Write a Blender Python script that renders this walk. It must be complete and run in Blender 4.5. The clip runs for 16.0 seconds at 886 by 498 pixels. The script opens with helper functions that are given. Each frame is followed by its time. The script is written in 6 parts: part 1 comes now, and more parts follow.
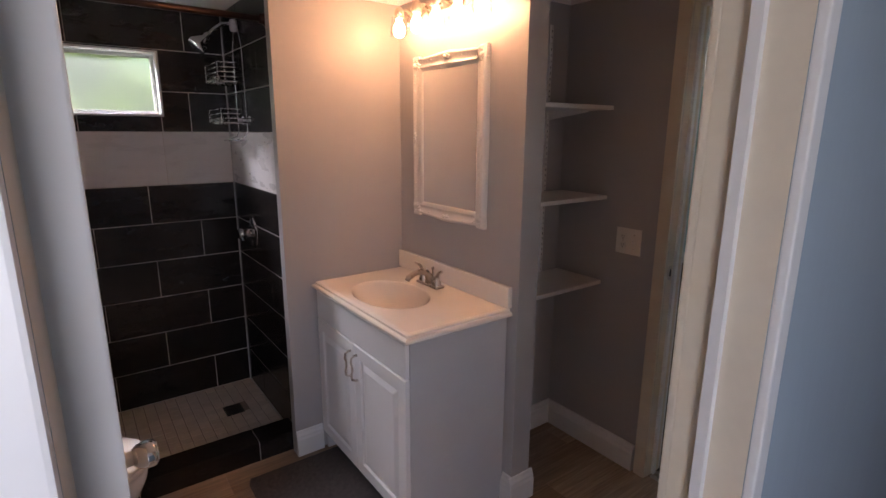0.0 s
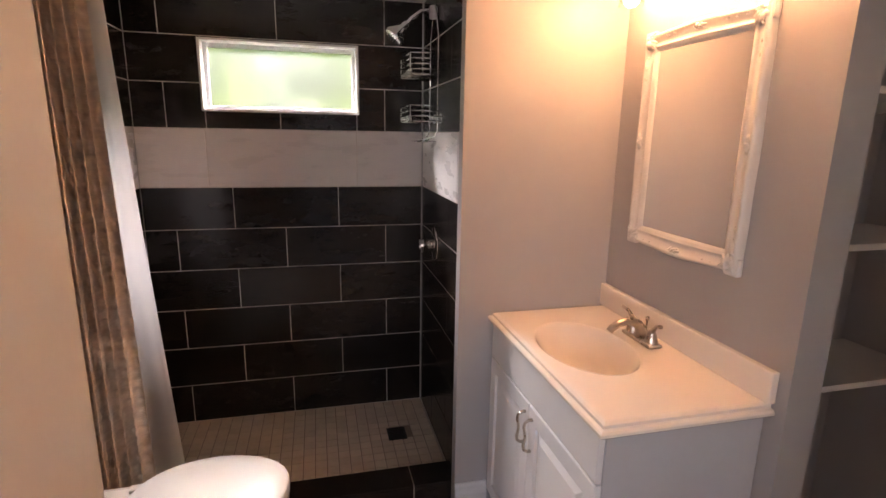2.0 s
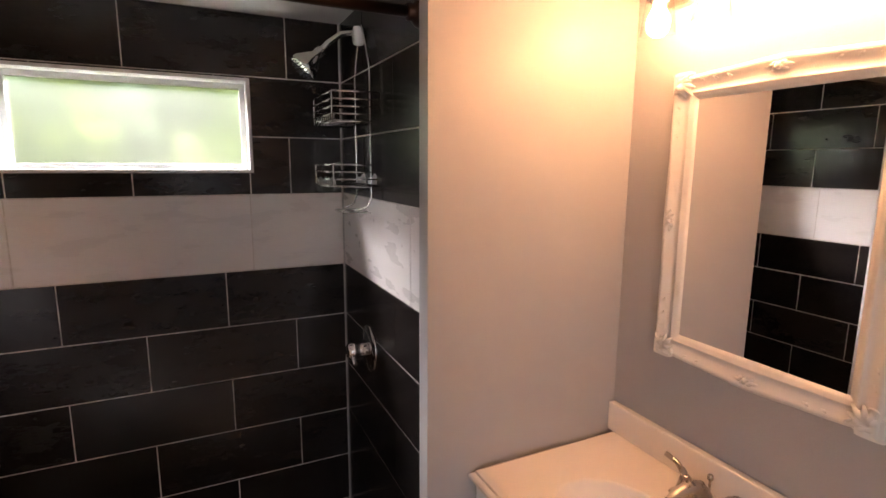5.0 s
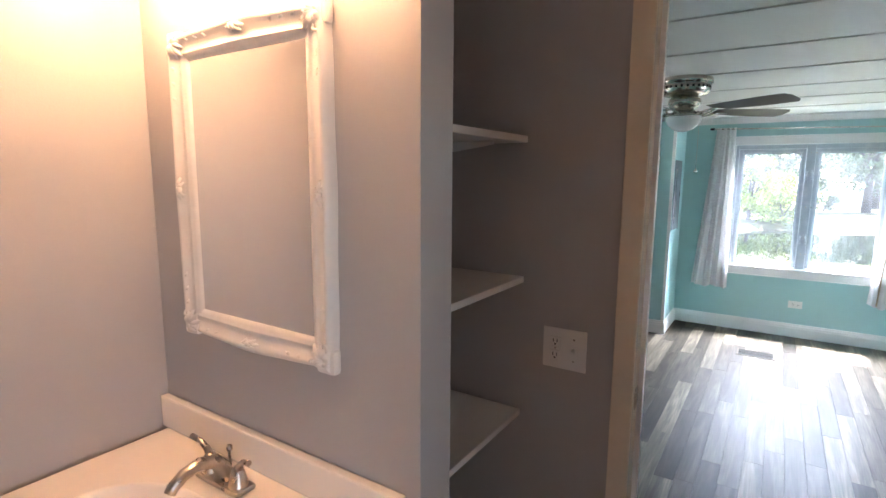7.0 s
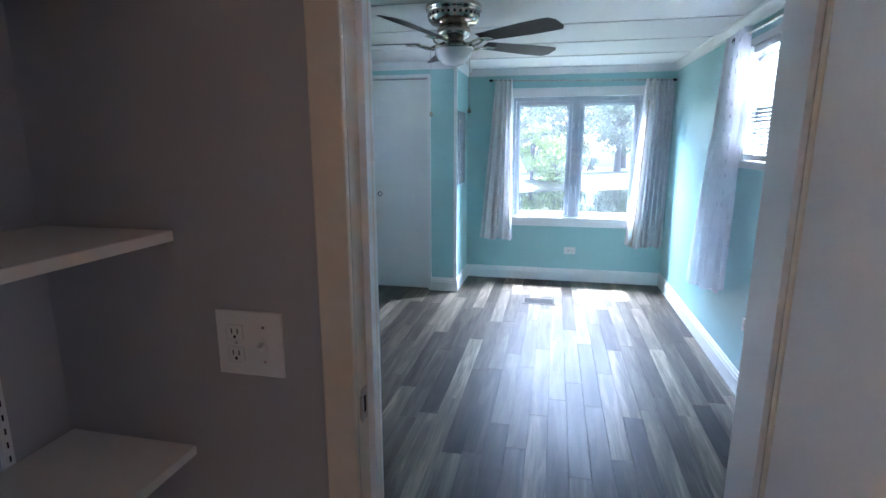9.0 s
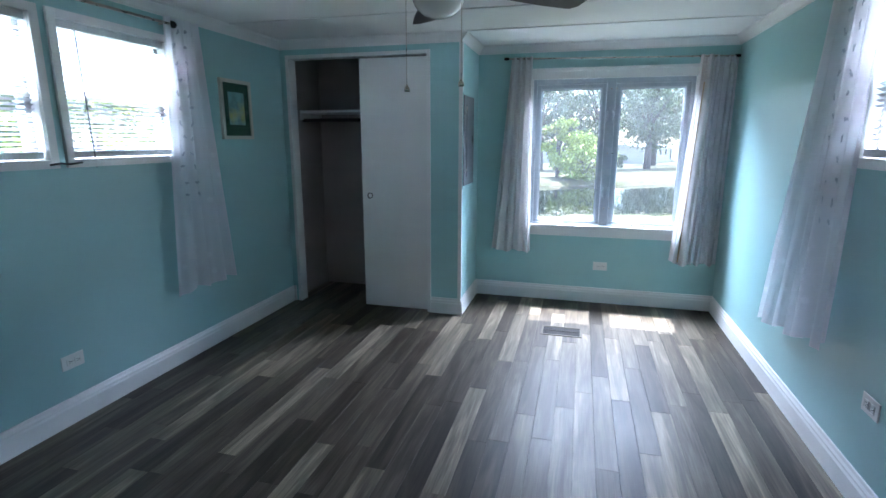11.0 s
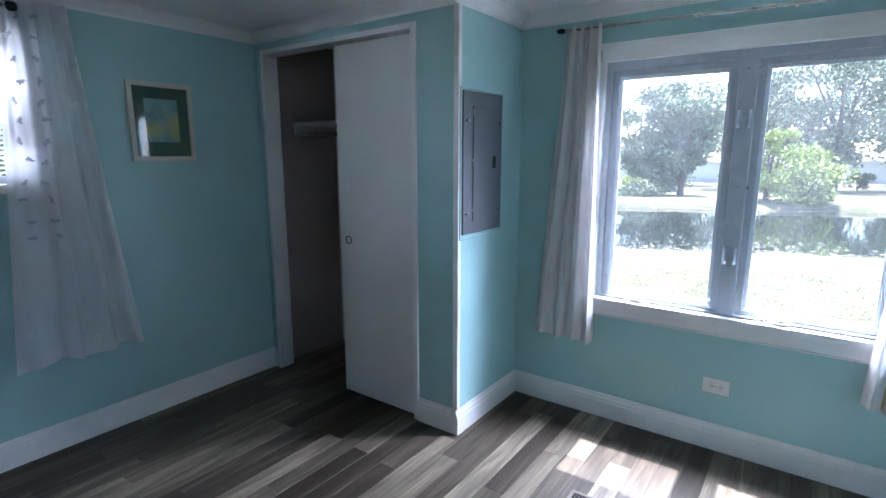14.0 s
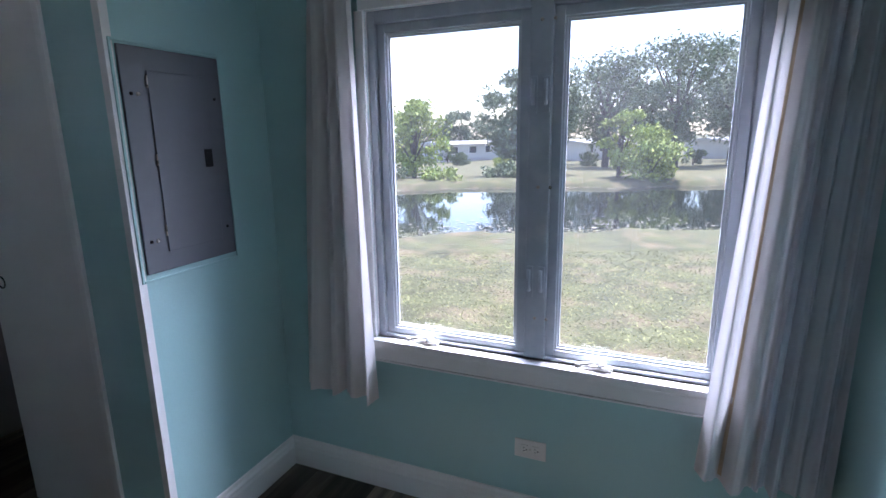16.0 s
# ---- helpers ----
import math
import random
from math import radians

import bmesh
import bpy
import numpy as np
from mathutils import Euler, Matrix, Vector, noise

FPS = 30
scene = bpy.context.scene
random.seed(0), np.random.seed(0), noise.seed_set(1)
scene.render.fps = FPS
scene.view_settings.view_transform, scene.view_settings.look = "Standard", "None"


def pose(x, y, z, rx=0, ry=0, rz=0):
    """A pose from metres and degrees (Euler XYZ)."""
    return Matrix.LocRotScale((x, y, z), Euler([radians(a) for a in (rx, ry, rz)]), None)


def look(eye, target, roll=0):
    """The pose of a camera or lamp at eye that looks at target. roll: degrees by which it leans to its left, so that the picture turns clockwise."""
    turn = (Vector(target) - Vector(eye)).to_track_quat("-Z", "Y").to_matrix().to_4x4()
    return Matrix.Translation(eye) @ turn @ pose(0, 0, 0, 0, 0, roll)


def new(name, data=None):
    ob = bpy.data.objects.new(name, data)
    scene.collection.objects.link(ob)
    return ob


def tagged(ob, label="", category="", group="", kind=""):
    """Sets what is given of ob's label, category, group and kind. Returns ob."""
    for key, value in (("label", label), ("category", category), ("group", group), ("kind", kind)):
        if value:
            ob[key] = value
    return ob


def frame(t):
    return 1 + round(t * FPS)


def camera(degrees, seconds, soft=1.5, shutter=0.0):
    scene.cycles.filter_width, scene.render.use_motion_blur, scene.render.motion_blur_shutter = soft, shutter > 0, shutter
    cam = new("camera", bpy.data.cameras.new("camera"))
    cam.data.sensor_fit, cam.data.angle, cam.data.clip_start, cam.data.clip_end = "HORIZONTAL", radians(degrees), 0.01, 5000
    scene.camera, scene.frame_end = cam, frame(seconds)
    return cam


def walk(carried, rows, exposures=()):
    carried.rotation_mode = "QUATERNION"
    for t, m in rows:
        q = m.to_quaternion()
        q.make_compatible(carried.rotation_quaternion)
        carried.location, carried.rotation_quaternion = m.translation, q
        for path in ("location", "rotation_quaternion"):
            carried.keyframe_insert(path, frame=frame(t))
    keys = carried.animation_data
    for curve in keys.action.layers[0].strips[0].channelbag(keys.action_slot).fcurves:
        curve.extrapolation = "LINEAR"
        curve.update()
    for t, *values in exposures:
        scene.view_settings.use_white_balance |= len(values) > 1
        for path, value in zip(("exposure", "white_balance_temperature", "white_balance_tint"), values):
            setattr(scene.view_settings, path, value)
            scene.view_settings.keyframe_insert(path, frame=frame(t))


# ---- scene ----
cam = camera(81.7, 16.0)
PATH = [
    (0, (-0.771, -3.105, 1.55), (0.378, -1.53, 1.103), 0.3),
    (0.3, (-0.691, -3.084, 1.551), (0.2, -1.348, 1.113), 0.5),
    (0.5, (-0.655, -3.078, 1.551), (0.073, -1.268, 1.112), 0.5),
    (0.8, (-0.624, -3.048, 1.538), (-0.085, -1.17, 1.109), 0.8),
    (1, (-0.625, -3.015, 1.536), (-0.137, -1.126, 1.096), 0.9),
    (1.5, (-0.564, -2.849, 1.512), (-0.098, -0.953, 1.079), 1.0),
    (2, (-0.54, -2.673, 1.531), (-0.071, -0.778, 1.095), 1.0),
    (2.5, (-0.51, -2.478, 1.527), (-0.035, -0.583, 1.096), 1.0),
    (3, (-0.493, -2.319, 1.572), (0.051, -0.442, 1.145), 1.1),
    (5.5, (-0.517, -1.961, 1.655), (0.512, -0.269, 1.378), 0.4),
    (6, (-0.387, -2.003, 1.613), (0.872, -0.472, 1.352), 0.5),
    (6.3, (-0.286, -2.07, 1.621), (1.111, -0.672, 1.312), 0.5),
    (6.5, (-0.237, -2.123, 1.614), (1.249, -0.822, 1.298), 0.5),
    (7, (-0.129, -2.259, 1.559), (1.528, -1.177, 1.269), 0.4),
    (7.5, (-0.02, -2.337, 1.542), (1.741, -1.446, 1.221), 0.1),
    (8, (0.118, -2.336, 1.509), (1.973, -1.678, 1.156), -0.2),
    (8.5, (0.314, -2.285, 1.446), (2.224, -1.846, 1.046), 0.0),
    (8.6, (0.341, -2.291, 1.436), (2.256, -1.878, 1.032), -0.1),
    (10.8, (1.27, -2.288, 1.386), (3.166, -1.819, 0.953), 0.1),
    (11, (1.364, -2.275, 1.383), (3.254, -1.771, 0.963), 0.1),
    (11.5, (1.625, -2.305, 1.413), (3.483, -1.683, 1.014), 0.2),
    (12, (1.903, -2.351, 1.459), (3.705, -1.58, 1.062), 0.1),
    (12.5, (2.221, -2.4, 1.448), (3.96, -1.487, 1.07), 0.1),
    (13, (2.525, -2.479, 1.465), (4.192, -1.444, 1.079), 0.2),
    (13.5, (2.867, -2.634, 1.459), (4.474, -1.505, 1.08), 0.2),
    (14, (3.194, -2.755, 1.42), (4.789, -1.605, 1.052), 0.0),
    (14.5, (3.517, -2.839, 1.442), (5.141, -1.735, 1.064), -0.2),
    (15, (3.843, -2.859, 1.431), (5.533, -1.865, 1.038), -0.5),
    (15.5, (4.081, -2.827, 1.448), (5.842, -1.976, 1.03), -0.6),
    (16, (4.172, -2.837, 1.44), (5.971, -2.078, 1.006), -0.8),
]
EXPOSURES = [
    (0, 3.2, 6700, 24), (0.5, 3.52, 7200, 25), (1.5, 3.85, 7500, 25), (3, 3.82, 7500, 25), (5.5, 3.75, 7300, 22), (6.5, 3.9, 6900, 18),
    (7, 4.05, 6200, 14), (7.5, 4.22, 5600, 12), (8, 4.2, 5300, 12), (8.7, 3.92, 5200, 12), (10.8, 3.14, 5500, 12), (12.5, 2.98, 5550, 15), (14, 3.02, 5600, 18),
    (14.5, 2.88, 5650, 20), (15, 2.5, 5650, 21), (15.5, 2.18, 5700, 22), (16, 1.95, 5850, 24),
]
walk(cam, [(t, look(eye, target, roll)) for t, eye, target, roll in PATH], EXPOSURES)

# ---- world, sun, lamps ----
world = bpy.data.worlds.new("world")
scene.world = world
world.use_nodes = True
wn = world.node_tree.nodes
sky = wn.new("ShaderNodeTexSky")
sky.sky_type, sky.sun_disc = "NISHITA", False
sky.sun_elevation, sky.sun_rotation = radians(69), radians(90)
world.node_tree.links.new(sky.outputs[0], wn["Background"].inputs[0])
wn["Background"].inputs[1].default_value = 0.12


def lamp(name, kind, m, energy, color=(1, 1, 1), **more):
    data = bpy.data.lights.new(name, kind)
    data.energy, data.color = energy, color
    for key, value in more.items():
        setattr(data, key, value)
    ob = new(name, data)
    ob.matrix_world = m
    return ob


BULB = 7.6
SUN = Vector((0.36, 0.0, 0.93))
def window_lamp(at, target, wide, high, energy):
    """Unseen lamp added for bright sky light into one window, mostly from above outside."""
    return lamp("window_sky_light", "AREA", look(at, target), energy, (0.86, 0.91, 1.0), shape="RECTANGLE", size=wide, size_y=high)


window_lamp((6.75, -2.46, 2.60), (4.9, -2.46, 0.3), 2.2, 0.9, 106)
window_lamp((3.66, 0.50, 2.20), (3.66, -0.4, 0.9), 0.65, 0.35, 58)
window_lamp((2.89, 0.50, 2.20), (2.89, -0.4, 0.9), 0.65, 0.35, 58)
window_lamp((3.51, -3.77, 2.20), (3.51, -2.9, 0.9), 0.65, 0.35, 58)
window_lamp((-0.69, 0.45, 2.22), (-0.69, -0.4, 1.2), 0.7, 0.35, 12)
# Shines straight in through the added hall opening, to brighten the blue panel.
window_lamp((-1.08, -4.15, 1.4), (-0.1, -2.9, 1.4), 0.6, 0.9, 1.5)
lamp("sun", "SUN", look(SUN * 30, (0, 0, 0)), 3.0, (1, 0.95, 0.88), angle=radians(0.6))

# ---- materials ----


def material(name, base, rough=0.5, metal=0.0, var=0.08, scale=6.0, bump=0.0, bump_scale=60.0, random_by="", spread=0.0,
             stretch=(1, 1, 1), coat=0.0, stain=None, stain_amount=0.0, stain_scale=1.5):
    """A surface: base colour, variation at two scales, fine relief; random_by: 'object' or 'island'."""
    mat = bpy.data.materials.new(name)
    mat.use_nodes = True
    nt = mat.node_tree
    nodes, link = nt.nodes, nt.links.new
    b = nodes["Principled BSDF"]
    b.inputs["Roughness"].default_value, b.inputs["Metallic"].default_value = rough, metal
    b.inputs["Coat Weight"].default_value = coat
    tc = nodes.new("ShaderNodeTexCoord")
    mp = nodes.new("ShaderNodeMapping")
    mp.inputs["Scale"].default_value = stretch
    geo = nodes.new("ShaderNodeNewGeometry")
    link(geo.outputs["Position"], mp.inputs["Vector"])
    big = nodes.new("ShaderNodeTexNoise")
    big.inputs["Scale"].default_value, big.inputs["Detail"].default_value = scale, 5
    link(mp.outputs[0], big.inputs["Vector"])
    fine = nodes.new("ShaderNodeTexNoise")
    fine.inputs["Scale"].default_value, fine.inputs["Detail"].default_value = bump_scale, 4
    link(mp.outputs[0], fine.inputs["Vector"])
    lo = tuple(c * (1 - var) for c in base)
    hi = tuple(min(1, c * (1 + var)) for c in base)
    mix = nodes.new("ShaderNodeMix")
    mix.data_type = "RGBA"
    mix.inputs[6].default_value, mix.inputs[7].default_value = (*lo, 1), (*hi, 1)
    ramp = nodes.new("ShaderNodeMapRange")
    ramp.inputs[1].default_value, ramp.inputs[2].default_value = 0.3, 0.7
    add = nodes.new("ShaderNodeMath")
    add.operation = "MULTIPLY_ADD"
    add.inputs[1].default_value = 0.3
    link(fine.outputs["Fac"], add.inputs[0])
    sc = nodes.new("ShaderNodeMath")
    sc.operation = "MULTIPLY"
    sc.inputs[1].default_value = 0.7
    link(big.outputs["Fac"], sc.inputs[0])
    link(sc.outputs[0], add.inputs[2])
    link(add.outputs[0], ramp.inputs[0])
    link(ramp.outputs[0], mix.inputs[0])
    color = mix.outputs[2]
    if random_by:
        rnd = (nodes.new("ShaderNodeObjectInfo").outputs["Random"] if random_by == "object" else geo.outputs["Random Per Island"])
        hsv = nodes.new("ShaderNodeHueSaturation")
        r = nodes.new("ShaderNodeMapRange")
        r.inputs[3].default_value, r.inputs[4].default_value = 1 - spread, 1 + spread
        link(rnd, r.inputs[0])
        link(r.outputs[0], hsv.inputs["Value"])
        link(color, hsv.inputs["Color"])
        color = hsv.outputs[0]
    if stain:
        n3 = nodes.new("ShaderNodeTexNoise")
        n3.inputs["Scale"].default_value, n3.inputs["Detail"].default_value = stain_scale, 6
        link(geo.outputs["Position"], n3.inputs["Vector"])
        r3 = nodes.new("ShaderNodeMapRange")
        r3.inputs[1].default_value, r3.inputs[2].default_value, r3.inputs[4].default_value = 0.5, 0.75, stain_amount
        link(n3.outputs["Fac"], r3.inputs[0])
        m3 = nodes.new("ShaderNodeMix")
        m3.data_type = "RGBA"
        m3.inputs[7].default_value = (*stain, 1)
        link(r3.outputs[0], m3.inputs[0])
        link(color, m3.inputs[6])
        color = m3.outputs[2]
    link(color, b.inputs["Base Color"])
    rr = nodes.new("ShaderNodeMapRange")
    rr.inputs[3].default_value, rr.inputs[4].default_value = rough * 0.85, min(1, rough * 1.15)
    link(big.outputs["Fac"], rr.inputs[0])
    link(rr.outputs[0], b.inputs["Roughness"])
    if bump:
        bp = nodes.new("ShaderNodeBump")
        bp.inputs["Strength"].default_value, bp.inputs["Distance"].default_value = 0.5, bump
        link(fine.outputs["Fac"], bp.inputs["Height"])
        link(bp.outputs[0], b.inputs["Normal"])
    return mat


def plank_material(name, tones, rough=0.35, along="X"):
    """Printed wood planks: a tone a plank, grain along one axis, knots and darker streaks."""
    mat = bpy.data.materials.new(name)
    mat.use_nodes = True
    nodes, link = mat.node_tree.nodes, mat.node_tree.links.new
    b = nodes["Principled BSDF"]
    info = nodes.new("ShaderNodeObjectInfo")
    geo = nodes.new("ShaderNodeNewGeometry")
    off = nodes.new("ShaderNodeVectorMath")
    off.operation = "MULTIPLY_ADD"
    off.inputs[1].default_value = (1, 1, 1)
    comb = nodes.new("ShaderNodeCombineXYZ")
    mul = nodes.new("ShaderNodeMath")
    mul.operation = "MULTIPLY"
    mul.inputs[1].default_value = 37.0
    link(info.outputs["Random"], mul.inputs[0])
    link(mul.outputs[0], comb.inputs[0])
    link(mul.outputs[0], comb.inputs[2])
    link(geo.outputs["Position"], off.inputs[0])
    link(comb.outputs[0], off.inputs[2])

    def noise_at(sx, sy, detail, distort=0.0):
        mp = nodes.new("ShaderNodeMapping")
        mp.inputs["Scale"].default_value = (sx, sy, 1) if along == "X" else (sy, sx, 1)
        link(off.outputs[0], mp.inputs["Vector"])
        n = nodes.new("ShaderNodeTexNoise")
        n.inputs["Scale"].default_value, n.inputs["Detail"].default_value, n.inputs["Distortion"].default_value = 1, detail, distort
        link(mp.outputs[0], n.inputs["Vector"])
        return n.outputs["Fac"]

    streak, grain, cloud = noise_at(1.6, 16, 5, 0.8), noise_at(6, 130, 4), noise_at(2.2, 5, 3)
    ramp = nodes.new("ShaderNodeValToRGB")
    e = ramp.color_ramp.elements
    for k, c in enumerate(tones):
        if k < 2:
            e[k].position, e[k].color = (0.0, 1.0)[k], (*c, 1)
    for k, c in enumerate(tones[2:], 1):
        el = ramp.color_ramp.elements.new(k / (len(tones) - 1))
        el.color = (*c, 1)
    s = nodes.new("ShaderNodeMath")
    s.operation = "MULTIPLY_ADD"
    s.inputs[1].default_value, s.inputs[2].default_value = 1.05, -0.30
    link(streak, s.inputs[0])
    t = nodes.new("ShaderNodeMath")
    t.operation = "MULTIPLY_ADD"
    t.inputs[1].default_value = 0.62
    link(info.outputs["Random"], t.inputs[0])
    link(s.outputs[0], t.inputs[2])
    link(t.outputs[0], ramp.inputs[0])
    m = nodes.new("ShaderNodeMix")
    m.data_type, m.blend_type = "RGBA", "MULTIPLY"
    m.inputs[0].default_value = 1
    g = nodes.new("ShaderNodeMapRange")
    g.inputs[1].default_value, g.inputs[2].default_value, g.inputs[3].default_value, g.inputs[4].default_value = 0.3, 0.7, 0.72, 1.2
    link(grain, g.inputs[0])
    link(ramp.outputs[0], m.inputs[6])
    link(g.outputs[0], m.inputs[7])
    link(m.outputs[2], b.inputs["Base Color"])
    r = nodes.new("ShaderNodeMapRange")
    r.inputs[3].default_value, r.inputs[4].default_value = rough * 0.8, rough * 1.3
    link(cloud, r.inputs[0])
    link(r.outputs[0], b.inputs["Roughness"])
    bp = nodes.new("ShaderNodeBump")
    bp.inputs["Strength"].default_value, bp.inputs["Distance"].default_value = 0.35, 0.001
    link(grain, bp.inputs["Height"])
    link(bp.outputs[0], b.inputs["Normal"])
    return mat


def glass_material(name, rough=0.0, tint=(1, 1, 1), dust_veil=0.0):
    mat = bpy.data.materials.new(name)
    mat.use_nodes = True
    nodes, link = mat.node_tree.nodes, mat.node_tree.links.new
    nodes.remove(nodes["Principled BSDF"])
    out = nodes["Material Output"]
    tr = nodes.new("ShaderNodeBsdfTransparent")
    tr.inputs[0].default_value = (*tint, 1)
    gl = nodes.new("ShaderNodeBsdfGlossy")
    gl.inputs["Roughness"].default_value = rough
    fr = nodes.new("ShaderNodeLayerWeight")
    fr.inputs[0].default_value = 0.5
    pw = nodes.new("ShaderNodeMath")
    pw.operation = "POWER"
    pw.inputs[1].default_value = 4
    sc = nodes.new("ShaderNodeMath")
    sc.operation = "MULTIPLY_ADD"
    sc.inputs[1].default_value, sc.inputs[2].default_value = 0.7, 0.05
    link(fr.outputs["Facing"], pw.inputs[0])
    link(pw.outputs[0], sc.inputs[0])
    mix = nodes.new("ShaderNodeMixShader")
    link(sc.outputs[0], mix.inputs[0])
    link(tr.outputs[0], mix.inputs[1])
    link(gl.outputs[0], mix.inputs[2])
    if not dust_veil:
        link(mix.outputs[0], out.inputs[0])
        return mat
    # Uneven dust film that also puts the pale haze over the view outside.
    veil = nodes.new("ShaderNodeBsdfTranslucent")
    veil.inputs[0].default_value = (0.62, 0.64, 0.68, 1)
    geo, n = nodes.new("ShaderNodeNewGeometry"), nodes.new("ShaderNodeTexNoise")
    n.inputs["Scale"].default_value, n.inputs["Detail"].default_value = 4.0, 4
    link(geo.outputs["Position"], n.inputs["Vector"])
    r = nodes.new("ShaderNodeMapRange")
    r.inputs[1].default_value, r.inputs[2].default_value, r.inputs[3].default_value, r.inputs[4].default_value = 0.3, 0.75, dust_veil * 0.5, dust_veil * 1.8
    link(n.outputs["Fac"], r.inputs[0])
    film_mix = nodes.new("ShaderNodeMixShader")
    link(r.outputs[0], film_mix.inputs[0])
    link(mix.outputs[0], film_mix.inputs[1])
    link(veil.outputs[0], film_mix.inputs[2])
    link(film_mix.outputs[0], out.inputs[0])
    return mat


def frosted_material(name):
    """Obscured glass: it scatters the view behind it, and glows a little with the light that falls on it."""
    mat = bpy.data.materials.new(name)
    mat.use_nodes = True
    nodes, link = mat.node_tree.nodes, mat.node_tree.links.new
    nodes.remove(nodes["Principled BSDF"])
    re = nodes.new("ShaderNodeBsdfRefraction")
    re.inputs["Roughness"].default_value, re.inputs["IOR"].default_value = 0.36, 1.12
    re.inputs["Color"].default_value = (0.42, 0.46, 0.36, 1)
    tl = nodes.new("ShaderNodeBsdfTranslucent")
    tl.inputs[0].default_value = (0.9, 0.95, 0.92, 1)
    mix = nodes.new("ShaderNodeMixShader")
    mix.inputs[0].default_value = 0.02
    link(re.outputs[0], mix.inputs[1])
    link(tl.outputs[0], mix.inputs[2])
    link(mix.outputs[0], nodes["Material Output"].inputs[0])
    return mat


def emitter(name, color, strength):
    mat = bpy.data.materials.new(name)
    mat.use_nodes = True
    b = mat.node_tree.nodes["Principled BSDF"]
    b.inputs["Emission Color"].default_value = (*color, 1)
    b.inputs["Emission Strength"].default_value = strength
    return mat


def cloth_material(name, base, see=0.0, through_light=0.5, weave=700.0, spots=None):
    """Cloth: part diffuse, part translucent, and see-through by 'see'; spots: embroidered marks that are denser."""
    mat = bpy.data.materials.new(name)
    mat.use_nodes = True
    nodes, link = mat.node_tree.nodes, mat.node_tree.links.new
    nodes.remove(nodes["Principled BSDF"])
    out = nodes["Material Output"]
    di, tl, tr = (nodes.new("ShaderNodeBsdf" + k) for k in ("Diffuse", "Translucent", "Transparent"))
    geo = nodes.new("ShaderNodeNewGeometry")
    n = nodes.new("ShaderNodeTexNoise")
    n.inputs["Scale"].default_value = weave
    link(geo.outputs["Position"], n.inputs["Vector"])
    col = nodes.new("ShaderNodeMix")
    col.data_type = "RGBA"
    col.inputs[6].default_value, col.inputs[7].default_value = (*(c * 0.88 for c in base), 1), (*base, 1)
    link(n.outputs["Fac"], col.inputs[0])
    link(col.outputs[2], di.inputs[0])
    link(col.outputs[2], tl.inputs[0])
    a, b = nodes.new("ShaderNodeMixShader"), nodes.new("ShaderNodeMixShader")
    a.inputs[0].default_value = through_light
    link(di.outputs[0], a.inputs[1])
    link(tl.outputs[0], a.inputs[2])
    link(a.outputs[0], b.inputs[1])
    link(tr.outputs[0], b.inputs[2])
    b.inputs[0].default_value = see
    if spots:
        v = nodes.new("ShaderNodeTexVoronoi")
        v.inputs["Scale"].default_value = spots
        link(geo.outputs["Position"], v.inputs["Vector"])
        r = nodes.new("ShaderNodeMapRange")
        r.inputs[1].default_value, r.inputs[2].default_value, r.inputs[3].default_value, r.inputs[4].default_value = 0.14, 0.2, see * 0.45, see
        link(v.outputs["Distance"], r.inputs[0])
        link(r.outputs[0], b.inputs[0])
    link(b.outputs[0], out.inputs[0])
    return mat


